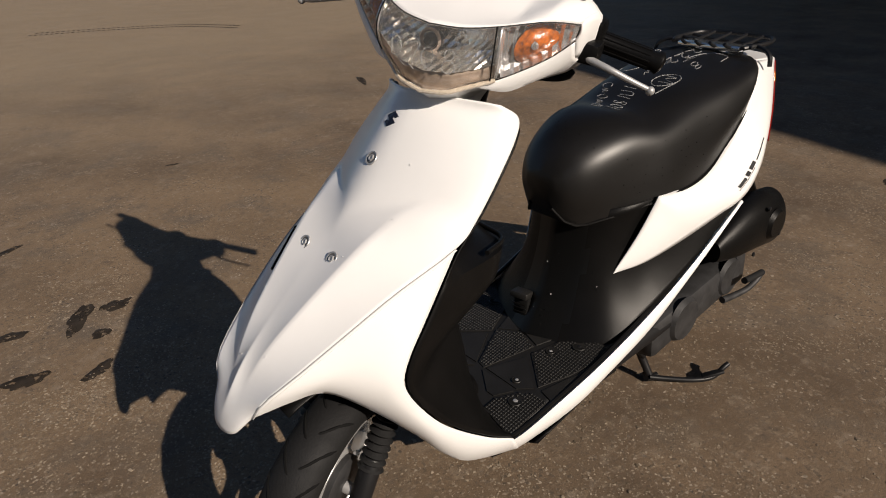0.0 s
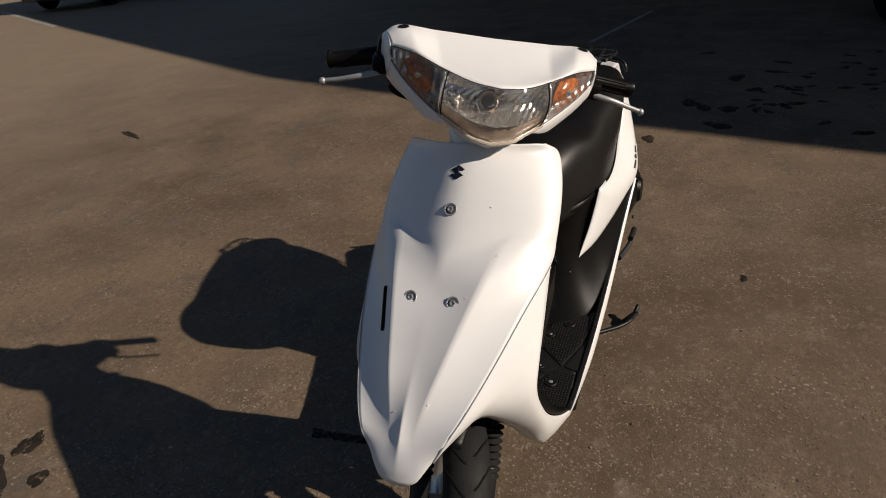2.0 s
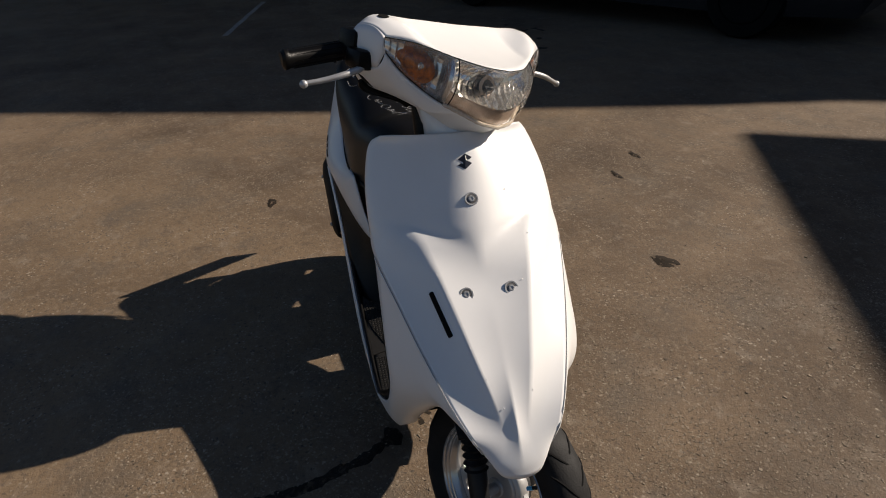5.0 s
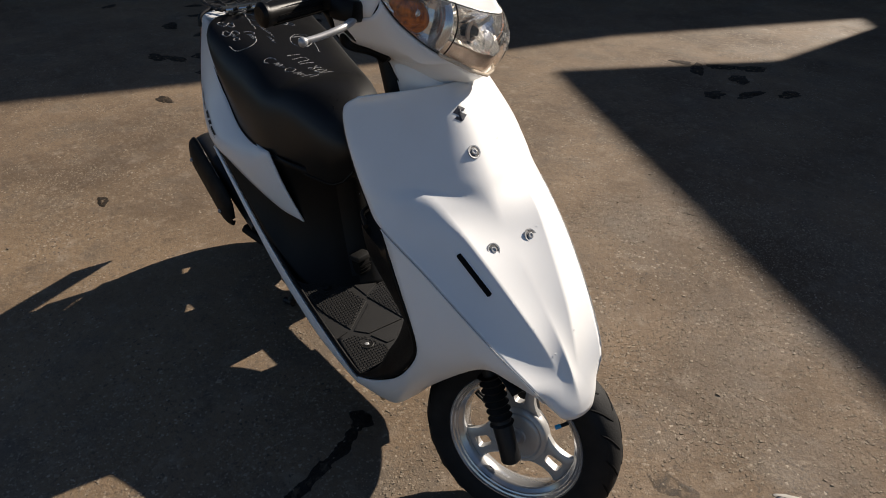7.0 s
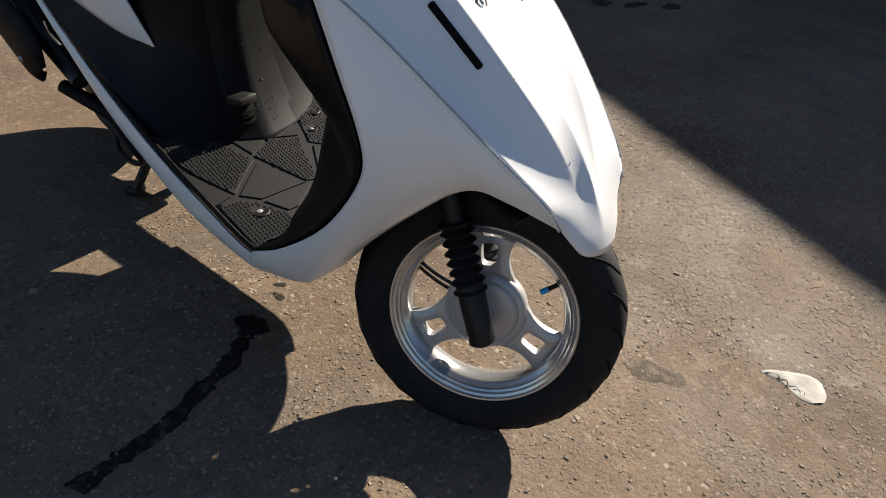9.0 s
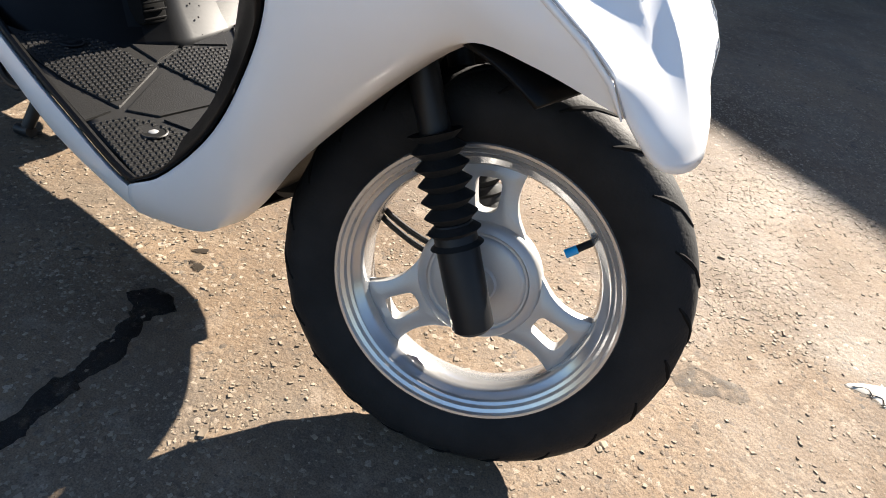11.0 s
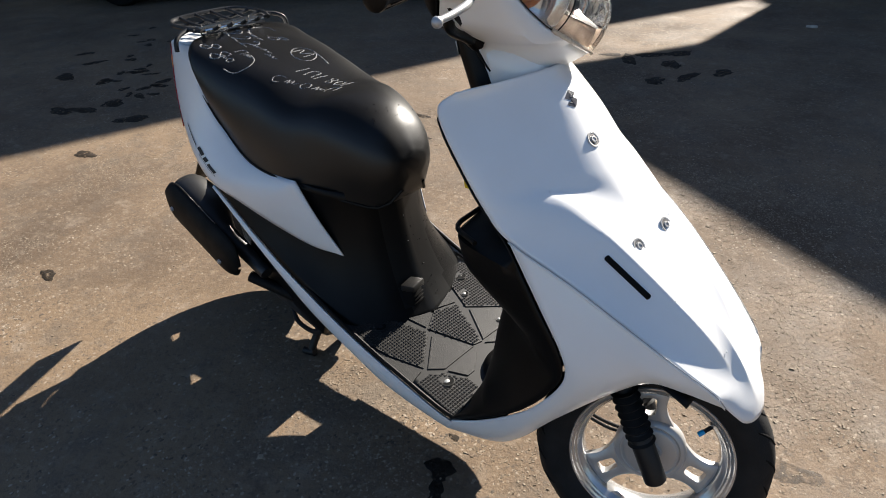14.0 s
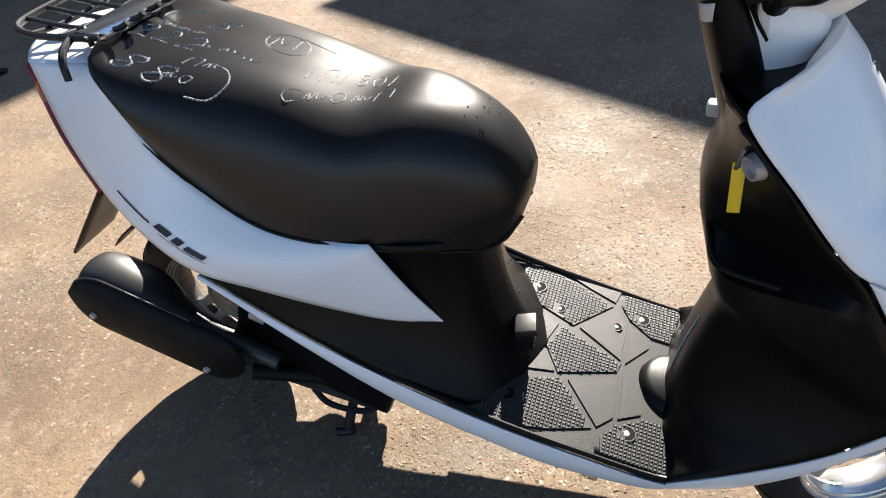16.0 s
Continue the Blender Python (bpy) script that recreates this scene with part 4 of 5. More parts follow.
def wheel(at, m, label, turn=0.0, alloy=ALU, lip=RIMLIP):
    """A three-spoke alloy wheel with its tyre."""
    m = m @ Matrix.Translation(at) @ Matrix.Rotation(turn, 4, "Y")
    tyre_profile = [(0.130, -0.030), (0.136, -0.035), (0.150, -0.039), (0.166, -0.041), (0.178, -0.037), (0.188, -0.027), (0.1925, -0.012), (0.1938, 0), (0.1925, 0.012), (0.188, 0.027), (0.178, 0.037), (0.166, 0.041), (0.150, 0.039), (0.136, 0.035), (0.130, 0.030), (0.126, 0.0)]
    side = [(0.1330, 0.0290), (0.1345, 0.0330), (0.1330, 0.0352), (0.1305, 0.0348), (0.1290, 0.0318), (0.1255, 0.0305), (0.1238, 0.0270), (0.1210, 0.0258), (0.1195, 0.0225), (0.1145, 0.0190), (0.1115, 0.0140)]
    rim_profile = [(r, -h) for r, h in side] + [(0.1105, 0.0)] + side[::-1] + [(0.128, 0.0)]
    hub_profile = [(0.0, -0.026), (0.010, -0.026), (0.011, -0.020), (0.017, -0.020), (0.019, -0.017), (0.040, -0.0165), (0.044, -0.0155), (0.0455, -0.0135), (0.0475, -0.0135), (0.049, -0.0150), (0.056, -0.0130), (0.059, -0.0090), (0.059, 0.0090), (0.056, 0.0130), (0.040, 0.015), (0.019, 0.016), (0.017, 0.02), (0.0, 0.022)]
    hub = part("wheel", placed(turned(hub_profile, n=48), m), alloy, scooter, label)
    part("tyre", placed(turned(tyre_profile, n=90, closed=True), m), RUBBER, hub, "black rubber tyre with slanted grooves")
    part("rim", placed(turned(rim_profile, n=90, closed=True), m), lip, hub, "polished silver rim")
    for k in range(3):
        t = Matrix.Rotation(2 * math.pi * k / 3, 4, "Y")
        # each spoke widens to the rim and has a rounded window
        def half_width(r):
            return 0.0275 + 0.0105 * ((r - 0.080) / 0.034) ** 2

        outer, rings = [], []
        rr = np.linspace(0.044, 0.1135, 16)
        for r in rr:
            outer.append((r, half_width(r)))
        win = [(0.0665, 0.0), (0.0670, 0.0065), (0.0700, 0.0098), (0.080, 0.0112), (0.092, 0.0122), (0.0970, 0.0112), (0.0990, 0.0080), (0.0995, 0.0)]
        loop_o = [(r, w) for r, w in outer] + [(r, -w) for r, w in outer[::-1]]
        loop_w = win + [(r, -w) for r, w in win[-2:0:-1]]
        bm = bmesh.new()
        n_o = len(loop_o)
        # bridge window to outline by nearest angle
        cx = 0.083
        ang = np.linspace(0, 2 * math.pi, 40, endpoint=False)

        def cast(loop, a):
            best = None
            d = (math.cos(a), math.sin(a))
            for (x1, y1), (x2, y2) in zip(loop, loop[1:] + loop[:1]):
                ex, ey = x2 - x1, y2 - y1
                det = d[0] * -ey + d[1] * ex
                if abs(det) < 1e-12:
                    continue
                s = ((x1 - cx) * -ey + y1 * ex) / det
                q = (d[0] * y1 - d[1] * (x1 - cx)) / det
                if s > 0 and -1e-9 <= q <= 1 + 1e-9 and (best is None or s > best):
                    best = s
            return (cx + d[0] * best, d[1] * best)

        ring = []
        for h in (-1, 1):
            o = [cast(loop_o, a) for a in ang]
            w = [cast(loop_w, a) for a in ang]
            mid = [((a[0] * 0.45 + b[0] * 0.55), (a[1] * 0.45 + b[1] * 0.55)) for a, b in zip(o, w)]
            ring.append([[bm.verts.new((x, h * t_, y)) for x, y in pts] for pts, t_ in ((o, 0.0055), (mid, 0.0095), (w, 0.0080))])
        for i in range(40):
            j = (i + 1) % 40
            for f, (A, B) in enumerate(zip(ring[0], ring[0][1:])):
                bm.faces.new((A[i], A[j], B[j], B[i]))
            for f, (A, B) in enumerate(zip(ring[1], ring[1][1:])):
                bm.faces.new((B[i], B[j], A[j], A[i]))
            bm.faces.new((ring[0][2][i], ring[0][2][j], ring[1][2][j], ring[1][2][i]))
            bm.faces.new((ring[1][0][i], ring[1][0][j], ring[0][0][j], ring[0][0][i]))
        bmesh.ops.recalc_face_normals(bm, faces=bm.faces)
        part("spoke", placed(bm, m @ t), alloy, hub, "silver cast spoke with a rounded window")
    # slanted grooves round the tread
    for k in range(22):
        for sgn in (1, -1):
            a0 = 2 * math.pi * (k + (0.25 if sgn > 0 else 0)) / 22
            pts = []
            for f in np.linspace(0, 1, 9):
                h = sgn * (0.004 + 0.034 * f)
                r = keyed([(0, 0.1923), (0.012, 0.1910), (0.027, 0.1862), (0.038, 0.1755)], abs(h))
                a = a0 + 0.26 * f ** 1.3
                pts.append(Vector((r * math.cos(a), h, r * math.sin(a))))
            part("tread_groove", placed(tube(pts, [0.0010] + [0.0027] * 7 + [0.0010], 6), m), GAP, hub)
            pin = a0 + 0.20
            part("tread_pin", placed(turned([(0.0, 0.0004), (0.0020, 0.0002)], axis="z", n=8), m @ facing((0.1872 * math.cos(pin), sgn * 0.0245, 0.1872 * math.sin(pin)), (math.cos(pin), sgn * 0.75, math.sin(pin)))), GAP, hub)
    part("valve", placed(tube([(0.112, -0.012, 0), (0.097, -0.016, 0)], 0.0035, 10), m @ Matrix.Rotation(radians(-40) - turn, 4, "Y")), RUBBER, hub, "black rubber valve stem")
    part("valve_cap", placed(tube([(0.098, -0.016, 0), (0.087, -0.0185, 0)], 0.0042, 10), m @ Matrix.Rotation(radians(-40) - turn, 4, "Y")), BLUECAP, hub, "blue valve cap")
    return hub


front_wheel = wheel(AXLE, STEER, "three-spoke silver alloy front wheel", radians(-100))
front_wheel.name = "front_wheel"

# fork
for sgn in (1, -1):
    foot = AXLE + Vector((0.012, 0.062 * sgn, -0.018))
    leg = steered("fork_leg", tube([foot - AXIS * 0.004, foot, foot + AXIS * 0.09, foot + AXIS * 0.095], [0.014, 0.0185, 0.0185, 0.016], 20), STEEL, label="black fork leg")
    steered("fork_tube", tube([foot + AXIS * 0.08, foot + AXIS * 0.36], 0.013, 16), STEEL, leg)
    pts, rad = [], []
    for i in range(29):
        pts.append(foot + AXIS * (0.075 + 0.095 * i / 28))
        rad.append(0.0188 + 0.0042 * math.cos(math.pi * i / 2))
    steered("fork_gaiter", tube(pts, rad, 18), RUBBER, leg, label="black ribbed rubber fork gaiter")
    steered("axle_nut", turned([(0.0, 0.072 * sgn), (0.009, 0.074 * sgn), (0.011, 0.066 * sgn), (0.011, 0.02 * sgn), (0.0, 0.02 * sgn)], AXLE, "y", 24), ALU, leg, "bright axle nut")
steered("brake_cable", tube([AXLE + Vector((-0.055, 0.05, 0.05)), AXLE + Vector((-0.09, 0.055, 0.10)), AXLE + Vector((-0.11, 0.05, 0.2))], 0.004, 8, 14), RUBBER, label="black front brake cable")
for off in (0.0, 0.011):
    part("front_cable", tube([(0.90, 0.0, 0.262 + off), (0.941, 0.006, 0.203 + off), (0.969, 0.016, 0.185 + off), (1.000, 0.029, 0.174 + off), (1.040, 0.048, 0.178)], 0.0032, 8, 18), RUBBER, scooter, "thin black front brake cable")
steered("brake_drum", turned([(0.0, 0.030), (0.044, 0.030), (0.052, 0.024), (0.052, 0.010)], AXLE, "y", 36), ENGINE, front_wheel, "grey brake drum")
wall_line = spline([(0.908, 0, 0.312), (0.874, 0, 0.245), (0.842, 0, 0.195), (0.795, 0, 0.160)], 10)
part("splash_guard", sheet([[Vector((p.x, y, p.z)) for y in np.linspace(-0.138, 0.138, 9)] for p in wall_line]), BLACKP, scooter, "black splash guard behind the front wheel", solid=0.003)
part("inner_mudguard", sheet([[Vector((1.08 + 0.185 * math.cos(a), y, 0.225 + 0.215 * math.sin(a))) for y in np.linspace(-0.085, 0.085, 9)] for a in np.linspace(1.15, 2.75, 24)]), BLACKP, scooter, "black plastic inner mudguard", solid=0.003)

# handlebar cowl: top cover, lens band, lower cover
HT = [(0.729, 0.193, 0.957), (0.731, 0.170, 0.974), (0.738, 0.10, 0.975), (0.742, 0, 0.974)]
HM = [(0.785, 0.177, 0.951), (0.813, 0.139, 0.950), (0.852, 0.085, 0.938), (0.880, 0.042, 0.931), (0.892, 0, 0.929)]
LB = [(0.788, 0.175, 0.928), (0.803, 0.150, 0.902), (0.836, 0.100, 0.868), (0.868, 0.055, 0.848), (0.882, 0.035, 0.840), (0.888, 0, 0.834)]
N = 32
ht, hm, lb = spline(HT, N), spline(HM, N), spline(LB, N)
rows = []
for i, (a, b) in enumerate(zip(ht, hm)):
    f = i / N
    row = arc(a, b, Vector((0.2, 0.0, 0.8)) * (0.010 - 0.020 * max(0, min(1, (f - 0.25) / 0.25))), 10)
    rows.append([a + Vector((-0.012, 0, -0.012))] + row)
end_top = rows[0]
cover = steered("handlebar_cover", sheet(both(rows)), WHITE, label="white handlebar top cover", solid=0.003, ref=(0.78, 0, 0.88))
flat = [(i, j) for i in range(1, N) for j in range(1, 10)]
hi, hj = min(flat, key=lambda q: (rows[q[0]][q[1]].x - 0.752) ** 2 + (rows[q[0]][q[1]].y - 0.158) ** 2)
at = rows[hi][hj]
out = (rows[hi + 1][hj] - rows[hi - 1][hj]).cross(rows[hi][hj + 1] - rows[hi][hj - 1]).normalized()
out = out if out.z > 0 else -out
for sgn in (1, -1):
    p, n = Vector((at.x, at.y * sgn, at.z)), Vector((out.x, out.y * sgn, out.z))
    steered("mirror_hole", placed(turned([(0.0, 0.0008), (0.0088, 0.0008), (0.0095, 0.0002)], axis="z", n=22), facing(p, n)), GAP, cover, "dark mirror mounting hole")
lens_rows = [arc(a, b, Vector((0.85, 0.25, 0)) * (0.004 + 0.016 * min(1, i / (N * 0.6))), 12) for i, (a, b) in enumerate(zip(hm, lb))]
headlight = steered("headlight", sheet(both([[p + Vector((0.002, 0, 0)) for p in r] for r in lens_rows])), LENS, label="clear headlight lens with amber signals behind")
headlight.visible_shadow = False
# what lies behind the lens
split = int(N * 0.56)
back = [[p + Vector((-0.026, -0.010, 0)) * (0.25 + 0.75 * min(1, i / 8)) * (1.05 - ((j - 6) / 6) ** 4) for j, p in enumerate(r)] for i, r in enumerate(lens_rows)]
for sgn in (1, -1):
    sign = [[Vector((p.x, p.y * sgn, p.z)) for p in r] for r in back[:split]]
    sign = [[p + Vector((0.004 * (i % 2), 0, 0)) for p in r] for i, r in enumerate(sign)]
    steered("signal_housing", sheet(sign), SILVER, headlight, "fluted chromed turn signal housing", smooth=False)
    glass = []
    for r in np.linspace(0.05, 1, 7):
        ring = []
        for g in np.linspace(0, 2 * math.pi, 28, endpoint=False):
            u, v = 9.4 + 5.0 * r * math.cos(g), 6.2 + 5.0 * r * math.sin(g)
            i, j = int(u), int(v)
            p = lens_rows[i][j].lerp(lens_rows[i + 1][j], u - i).lerp(lens_rows[i][j + 1].lerp(lens_rows[i + 1][j + 1], u - i), v - j)
            p = p + Vector((-0.007 - 0.014 * r * r, -0.003, 0))
            ring.append(Vector((p.x, p.y * sgn, p.z)))
        glass.append(ring)
    signal = steered("signal_lens", sheet(glass, closed=True), AMBER, headlight, "amber turn signal glass")
    core = glass[1][0].lerp(glass[1][14], 0.5) + Vector((0.0015, 0, 0))
    steered("signal_core", placed(turned([(0.0, 0.004), (0.004, 0.003), (0.006, 0.0)], axis="x", n=12), pose(*core)), SILVER, signal, "bright bulb tip")
    bar = [[Vector((p.x + d, p.y * sgn, p.z)) for p in lens_rows[split]] for d in (-0.034, 0.0005)]
    steered("divider", sheet(bar), SILVER, headlight, "chromed divider", solid=0.003)
    seam_pts = [Vector((p.x + 0.0025, p.y * sgn, p.z)) for p in lens_rows[split + 1]]
    steered("divider_gap", tube(seam_pts, 0.0010, 6), GAP, headlight)
mid = lens_rows[split:]
bowl, low = [], []
for i, r in enumerate(mid):
    a = i / (len(mid) - 1)
    bowl.append([p + Vector((-0.010 - 0.058 * a**0.6 * math.sin(math.pi * j / 8) + 0.0025 * ((i + j) % 2), 0, 0)) for j, p in enumerate(r[:9])])
    low.append([p + Vector((-0.012 + 0.0015 * j, 0, 0)) for j, p in enumerate(r[8:])])
reflector = steered("reflector", sheet(both(low)), WARM_TINT, headlight, "lower edge of the headlight reflector, tinted for the reflected ground", solid=0.001)
steered("reflector_facets", sheet(both(bowl)), REFLECT, reflector, "stepped mirror facets", smooth=False)
bulb = steered("bulb", placed(turned([(0.0, 0.040), (0.006, 0.038), (0.010, 0.028), (0.009, 0.012), (0.013, 0.0)], axis="x", n=20), pose(0.828, -0.010, 0.896)), ENGINE, headlight, "headlight bulb with a dark cap")
steered("bulb_ring", placed(turned([(0.011, 0.0), (0.014, 0.004), (0.017, 0.0), (0.014, -0.004)], axis="x", n=24), pose(0.856, -0.010, 0.896)), WARM_TINT, bulb, "warm-tinted ring round the bulb")
chin = [Vector((p.x + 0.002, p.y, p.z)) for p in lb[split:]] + [Vector((p.x + 0.002, -p.y, p.z)) for p in lb[-2 : split - 1 : -1]]
steered("lens_rim", tube(chin, [0.0030 + 0.0007 * (k % 2) for k in range(len(chin))], 8), LENSEDGE, headlight, "clear yellowed lower edge of the lens")
top_edge = hm + [Vector((p.x, -p.y, p.z)) for p in hm[-2::-1]]
steered("lens_seal", tube([p + Vector((0.001, 0, -0.001)) for p in top_edge], 0.0009, 6), GAP, headlight, "thin dark gap above the lens")
side_edge = lb[: split + 1]
for sgn in (1, -1):
    steered("lens_seal", tube([Vector((p.x + 0.001, p.y * sgn, p.z)) for p in side_edge], 0.0009, 6), GAP, headlight)


LENS_PTS = [Vector((p.x, p.y * g, p.z)) for r in lens_rows for p in r for g in (1, -1)]


def lens_stroke(pts):
    """One chalk line drawn over the lens, through places given across and up."""
    line = []
    for q in spline([(0, y, z) for y, z in pts], 22):
        near = sorted(((p.y - q.y) ** 2 + (p.z - q.z) ** 2 + 1e-7, p.x) for p in LENS_PTS)[:5]
        x = sum(v / d for d, v in near) / sum(1 / d for d, v in near)
        line.append(Vector((x + 0.0024, q.y, q.z)))
    steered("chalk_stroke", tube(line, 0.00075, 5), CHALK, headlight, "white chalk marks on the lens")


def loop(y, z, ry, rz, n=9):
    return [(y + ry * math.sin(g), z + rz * math.cos(g)) for g in np.linspace(0.3, 6.5, n)]


lens_stroke([(-0.049, 0.905), (-0.048, 0.890), (-0.047, 0.876)])
lens_stroke([(-0.051, 0.903), (-0.037, 0.902), (-0.030, 0.890), (-0.036, 0.879), (-0.048, 0.877)])
lens_stroke([(-0.028, 0.889), (-0.020, 0.890)])
lens_stroke([(-0.017, 0.901), (-0.009, 0.904), (-0.003, 0.903), (-0.008, 0.889), (-0.011, 0.874)])
lens_stroke(loop(0.010, 0.889, 0.008, 0.013))
lens_stroke(loop(0.038, 0.897, 0.006, 0.007))
lens_stroke(loop(0.039, 0.881, 0.008, 0.009))
lens_stroke([(-0.030, 0.872), (-0.022, 0.868), (-0.015, 0.872), (-0.008, 0.867)])

# lower cover and neck
LC = [(0.720, 0.190, 0.892), (0.714, 0.160, 0.862), (0.722, 0.105, 0.850), (0.735, 0.062, 0.835), (0.765, 0.045, 0.795), (0.815, 0.0, 0.795)]
lc = spline(LC, N)
rows = []
for i, (a, b) in enumerate(zip(lb, lc)):
    f = i / N
    w = 1 - max(0, min(1, (f - 0.42) / 0.32))
    down = a + Vector((-0.010, 0.004, -0.025)) * (w * w * (3 - 2 * w))
    rows.append(arc(a, down, Vector((0.004, 0, 0)) * w, 5) + arc(down, b, Vector((0.1, 0.1, -0.5)) * 0.006, 8, skip=True))
steered("lower_cover", sheet(both(rows)), WHITE, label="white lower handlebar cover", solid=0.003, ref=(0.77, 0, 0.92))
for sgn in (1, -1):  # outer cheek between the top cover and the lower cover
    low0 = lb[0] + Vector((-0.010, 0.004, -0.025))
    end_low = [lc[0].lerp(low0, k / 7) for k in range(7)] + [low0.lerp(lb[0], k / (len(end_top) - 8)) for k in range(len(end_top) - 7)]
    cheek = [arc(a, b, Vector((0, 0.004, 0)), 6) for a, b in zip(end_top, end_low)]
    steered("cheek", sheet([[Vector((p.x, p.y * sgn, p.z)) for p in r] for r in cheek]), WHITE, cover, solid=0.003)
neck_rows = [[Vector((0.772 - 0.35 * (0.84 - z) * -1 + 0.058 * math.cos(a) * k, 0.058 * math.sin(a) * k, z)) for a in np.linspace(0, 2 * math.pi, 28, endpoint=False)] for z, k in ((0.73, 0.9), (0.77, 0.92), (0.80, 0.98), (0.84, 1.15))]
steered("neck", sheet(neck_rows, closed=True), WHITE, label="white neck below the headlight", solid=0.002)
rear_rows = []
for a, b in zip(ht, lc):
    c = a + Vector((-0.012, 0, -0.012))
    rear_rows.append(arc(c, b + Vector((-0.004, 0, 0)), Vector((-0.9, 0, -0.1)) * 0.030, 10))
steered("dash_cover", sheet(both(rear_rows)), BLACKP, label="black rear handlebar cover", solid=0.003)
col = [[Vector((0.751 + 0.39 * (0.81 - z) + 0.034 * math.cos(a), 0.062 * math.sin(a), z)) for a in np.linspace(0, 2 * math.pi, 28, endpoint=False)] for z in (0.68, 0.74, 0.80, 0.86, 0.90)]
part("column_cover", sheet(col, closed=True), BLACKP, scooter, "black steering column cover", solid=0.002)
for sgn in (1, -1):
    steered("switch_box", block((0.050, 0.046, 0.050), (0.712, 0.178 * sgn, 0.925), 0.010), BLACKP, label="black switch housing")
    sag = Vector((-0.006, 0, -0.014)) if sgn < 0 else Vector()
    grip = steered("grip", tube([p + sag * w for p, w in zip(map(Vector, [(0.706, 0.165 * sgn, 0.920), (0.700, 0.185 * sgn, 0.916), (0.684, 0.278 * sgn, 0.903), (0.683, 0.282 * sgn, 0.9025), (0.682, 0.286 * sgn, 0.902), (0.681, 0.290 * sgn, 0.901)]), (0, 0.2, 1, 1, 1, 1))], [0.0145, 0.0145, 0.0145, 0.017, 0.017, 0.012], 22), BLACKP, label="black rubber grip")
    for k in range(10):
        a = 2 * math.pi * k / 10
        off = Vector((math.cos(a) * 0.0145, 0, math.sin(a) * 0.0145))
        steered("grip_rib", tube([Vector((0.700, 0.188 * sgn, 0.916)) + off + sag * 0.2, Vector((0.685, 0.272 * sgn, 0.904)) + off + sag], 0.0013, 6), BLACKP, grip)
    # perch pushed out so its black stands for the shaded lever opening
    steered("lever_perch", block((0.044, 0.034, 0.032), (0.744, 0.190 * sgn, 0.908), 0.008), BLACKP, label="black lever perch, set proud for the dark lever opening")
    lever = steered("lever", tube([p + sag * w for p, w in zip(map(Vector, [(0.742, 0.172 * sgn, 0.903), (0.762, 0.196 * sgn, 0.902), (0.770, 0.228 * sgn, 0.898), (0.764, 0.262 * sgn, 0.889), (0.757, 0.288 * sgn, 0.882)]), (0, 0.4, 0.8, 1.0, 1.0))], (0.0062, 0.0040), 12, 20), ALU, label="silver brake lever")
    bm = bmesh.new()
    bmesh.ops.create_uvsphere(bm, u_segments=14, v_segments=10, radius=0.0066)
    steered("lever_ball", placed(bm, pose(0.757 + sag.x, 0.290 * sgn, 0.881 + sag.z)), ALU, lever)
for sgn in (1, -1):
    hem = [Vector((p.x + 0.012, p.y * sgn, p.z - 0.004)) for p in lc[3:18]]
    steered("cowl_hem", tube(hem, [0.004] + [0.0075] * 13 + [0.004], 10), BLACKP, label="black lower edge of the handlebar cover")
steered("throttle_cable", tube([(0.705, -0.18, 0.905), (0.735, -0.17, 0.875), (0.735, -0.12, 0.855), (0.725, -0.06, 0.84)], 0.0045, 8, 16), RUBBER, label="black control cable")
steered("switch_tab", tube([(0.722, -0.115, 0.862), (0.742, -0.075, 0.838)], (0.010, 0.012), 12), BLACKP, label="black cable guide")

# ---------- rear end ----------
REAR = Vector((-0.045, 0.01, 0.205))
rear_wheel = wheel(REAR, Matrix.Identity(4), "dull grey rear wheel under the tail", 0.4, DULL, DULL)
rear_wheel.name = "rear_wheel"
part("rear_fender", sheet([[Vector((-0.045 + 0.215 * math.cos(a), y, 0.215 + 0.225 * math.sin(a))) for y in np.linspace(-0.06, 0.06, 7)] for a in np.linspace(0.5, 2.45, 20)]), BLACKP, scooter, "black rear mudguard", solid=0.003)
# exhaust
EX = Vector((0.930, 0.02, -0.367)).normalized()
EUP = Vector((0.367, 0, 0.930))
tail_end = Vector((-0.185, -0.150, 0.372))
reach = [0.0, 0.004, 0.014, 0.030, 0.055, 0.105, 0.135, 0.165, 0.20, 0.36]
muffler = part("muffler", tube([tail_end + EX * d for d in reach], [0.020, 0.038, 0.050, 0.056, 0.059, 0.059, 0.052, 0.036, 0.022, 0.016], 32), CAN, scooter, "black exhaust muffler with a bolted shield")
part("end_cap", placed(turned([(0.0, 0.004), (0.012, 0.004), (0.014, 0.008), (0.017, 0.008), (0.018, 0.0)], axis="z", n=20), facing(tail_end + EX * 0.002, -EX)), STEEL, muffler, "short black tail pipe")
shield_rows = []
shield_at = Vector((-0.122, -0.214, 0.357))
for k in range(40):
    f = -0.060 + 0.315 * (1 - math.cos(math.pi * k / 39)) / 2
    end = max(0.0, 1 - (f + 0.060) / 0.066, (f - 0.195) / 0.060)
    half = 0.064 * math.sqrt(max(0.02, 1 - end * end))
    half_row = []
    for u in np.linspace(-1, 1, 15):
        bow = 0.022 * (1 - abs(u) ** 3) * (1 - 0.6 * end * end)
        half_row.append(shield_at + EX * f + EUP * half * u + Vector((0, 0.022 - bow, 0)))
    shield_rows.append(half_row)
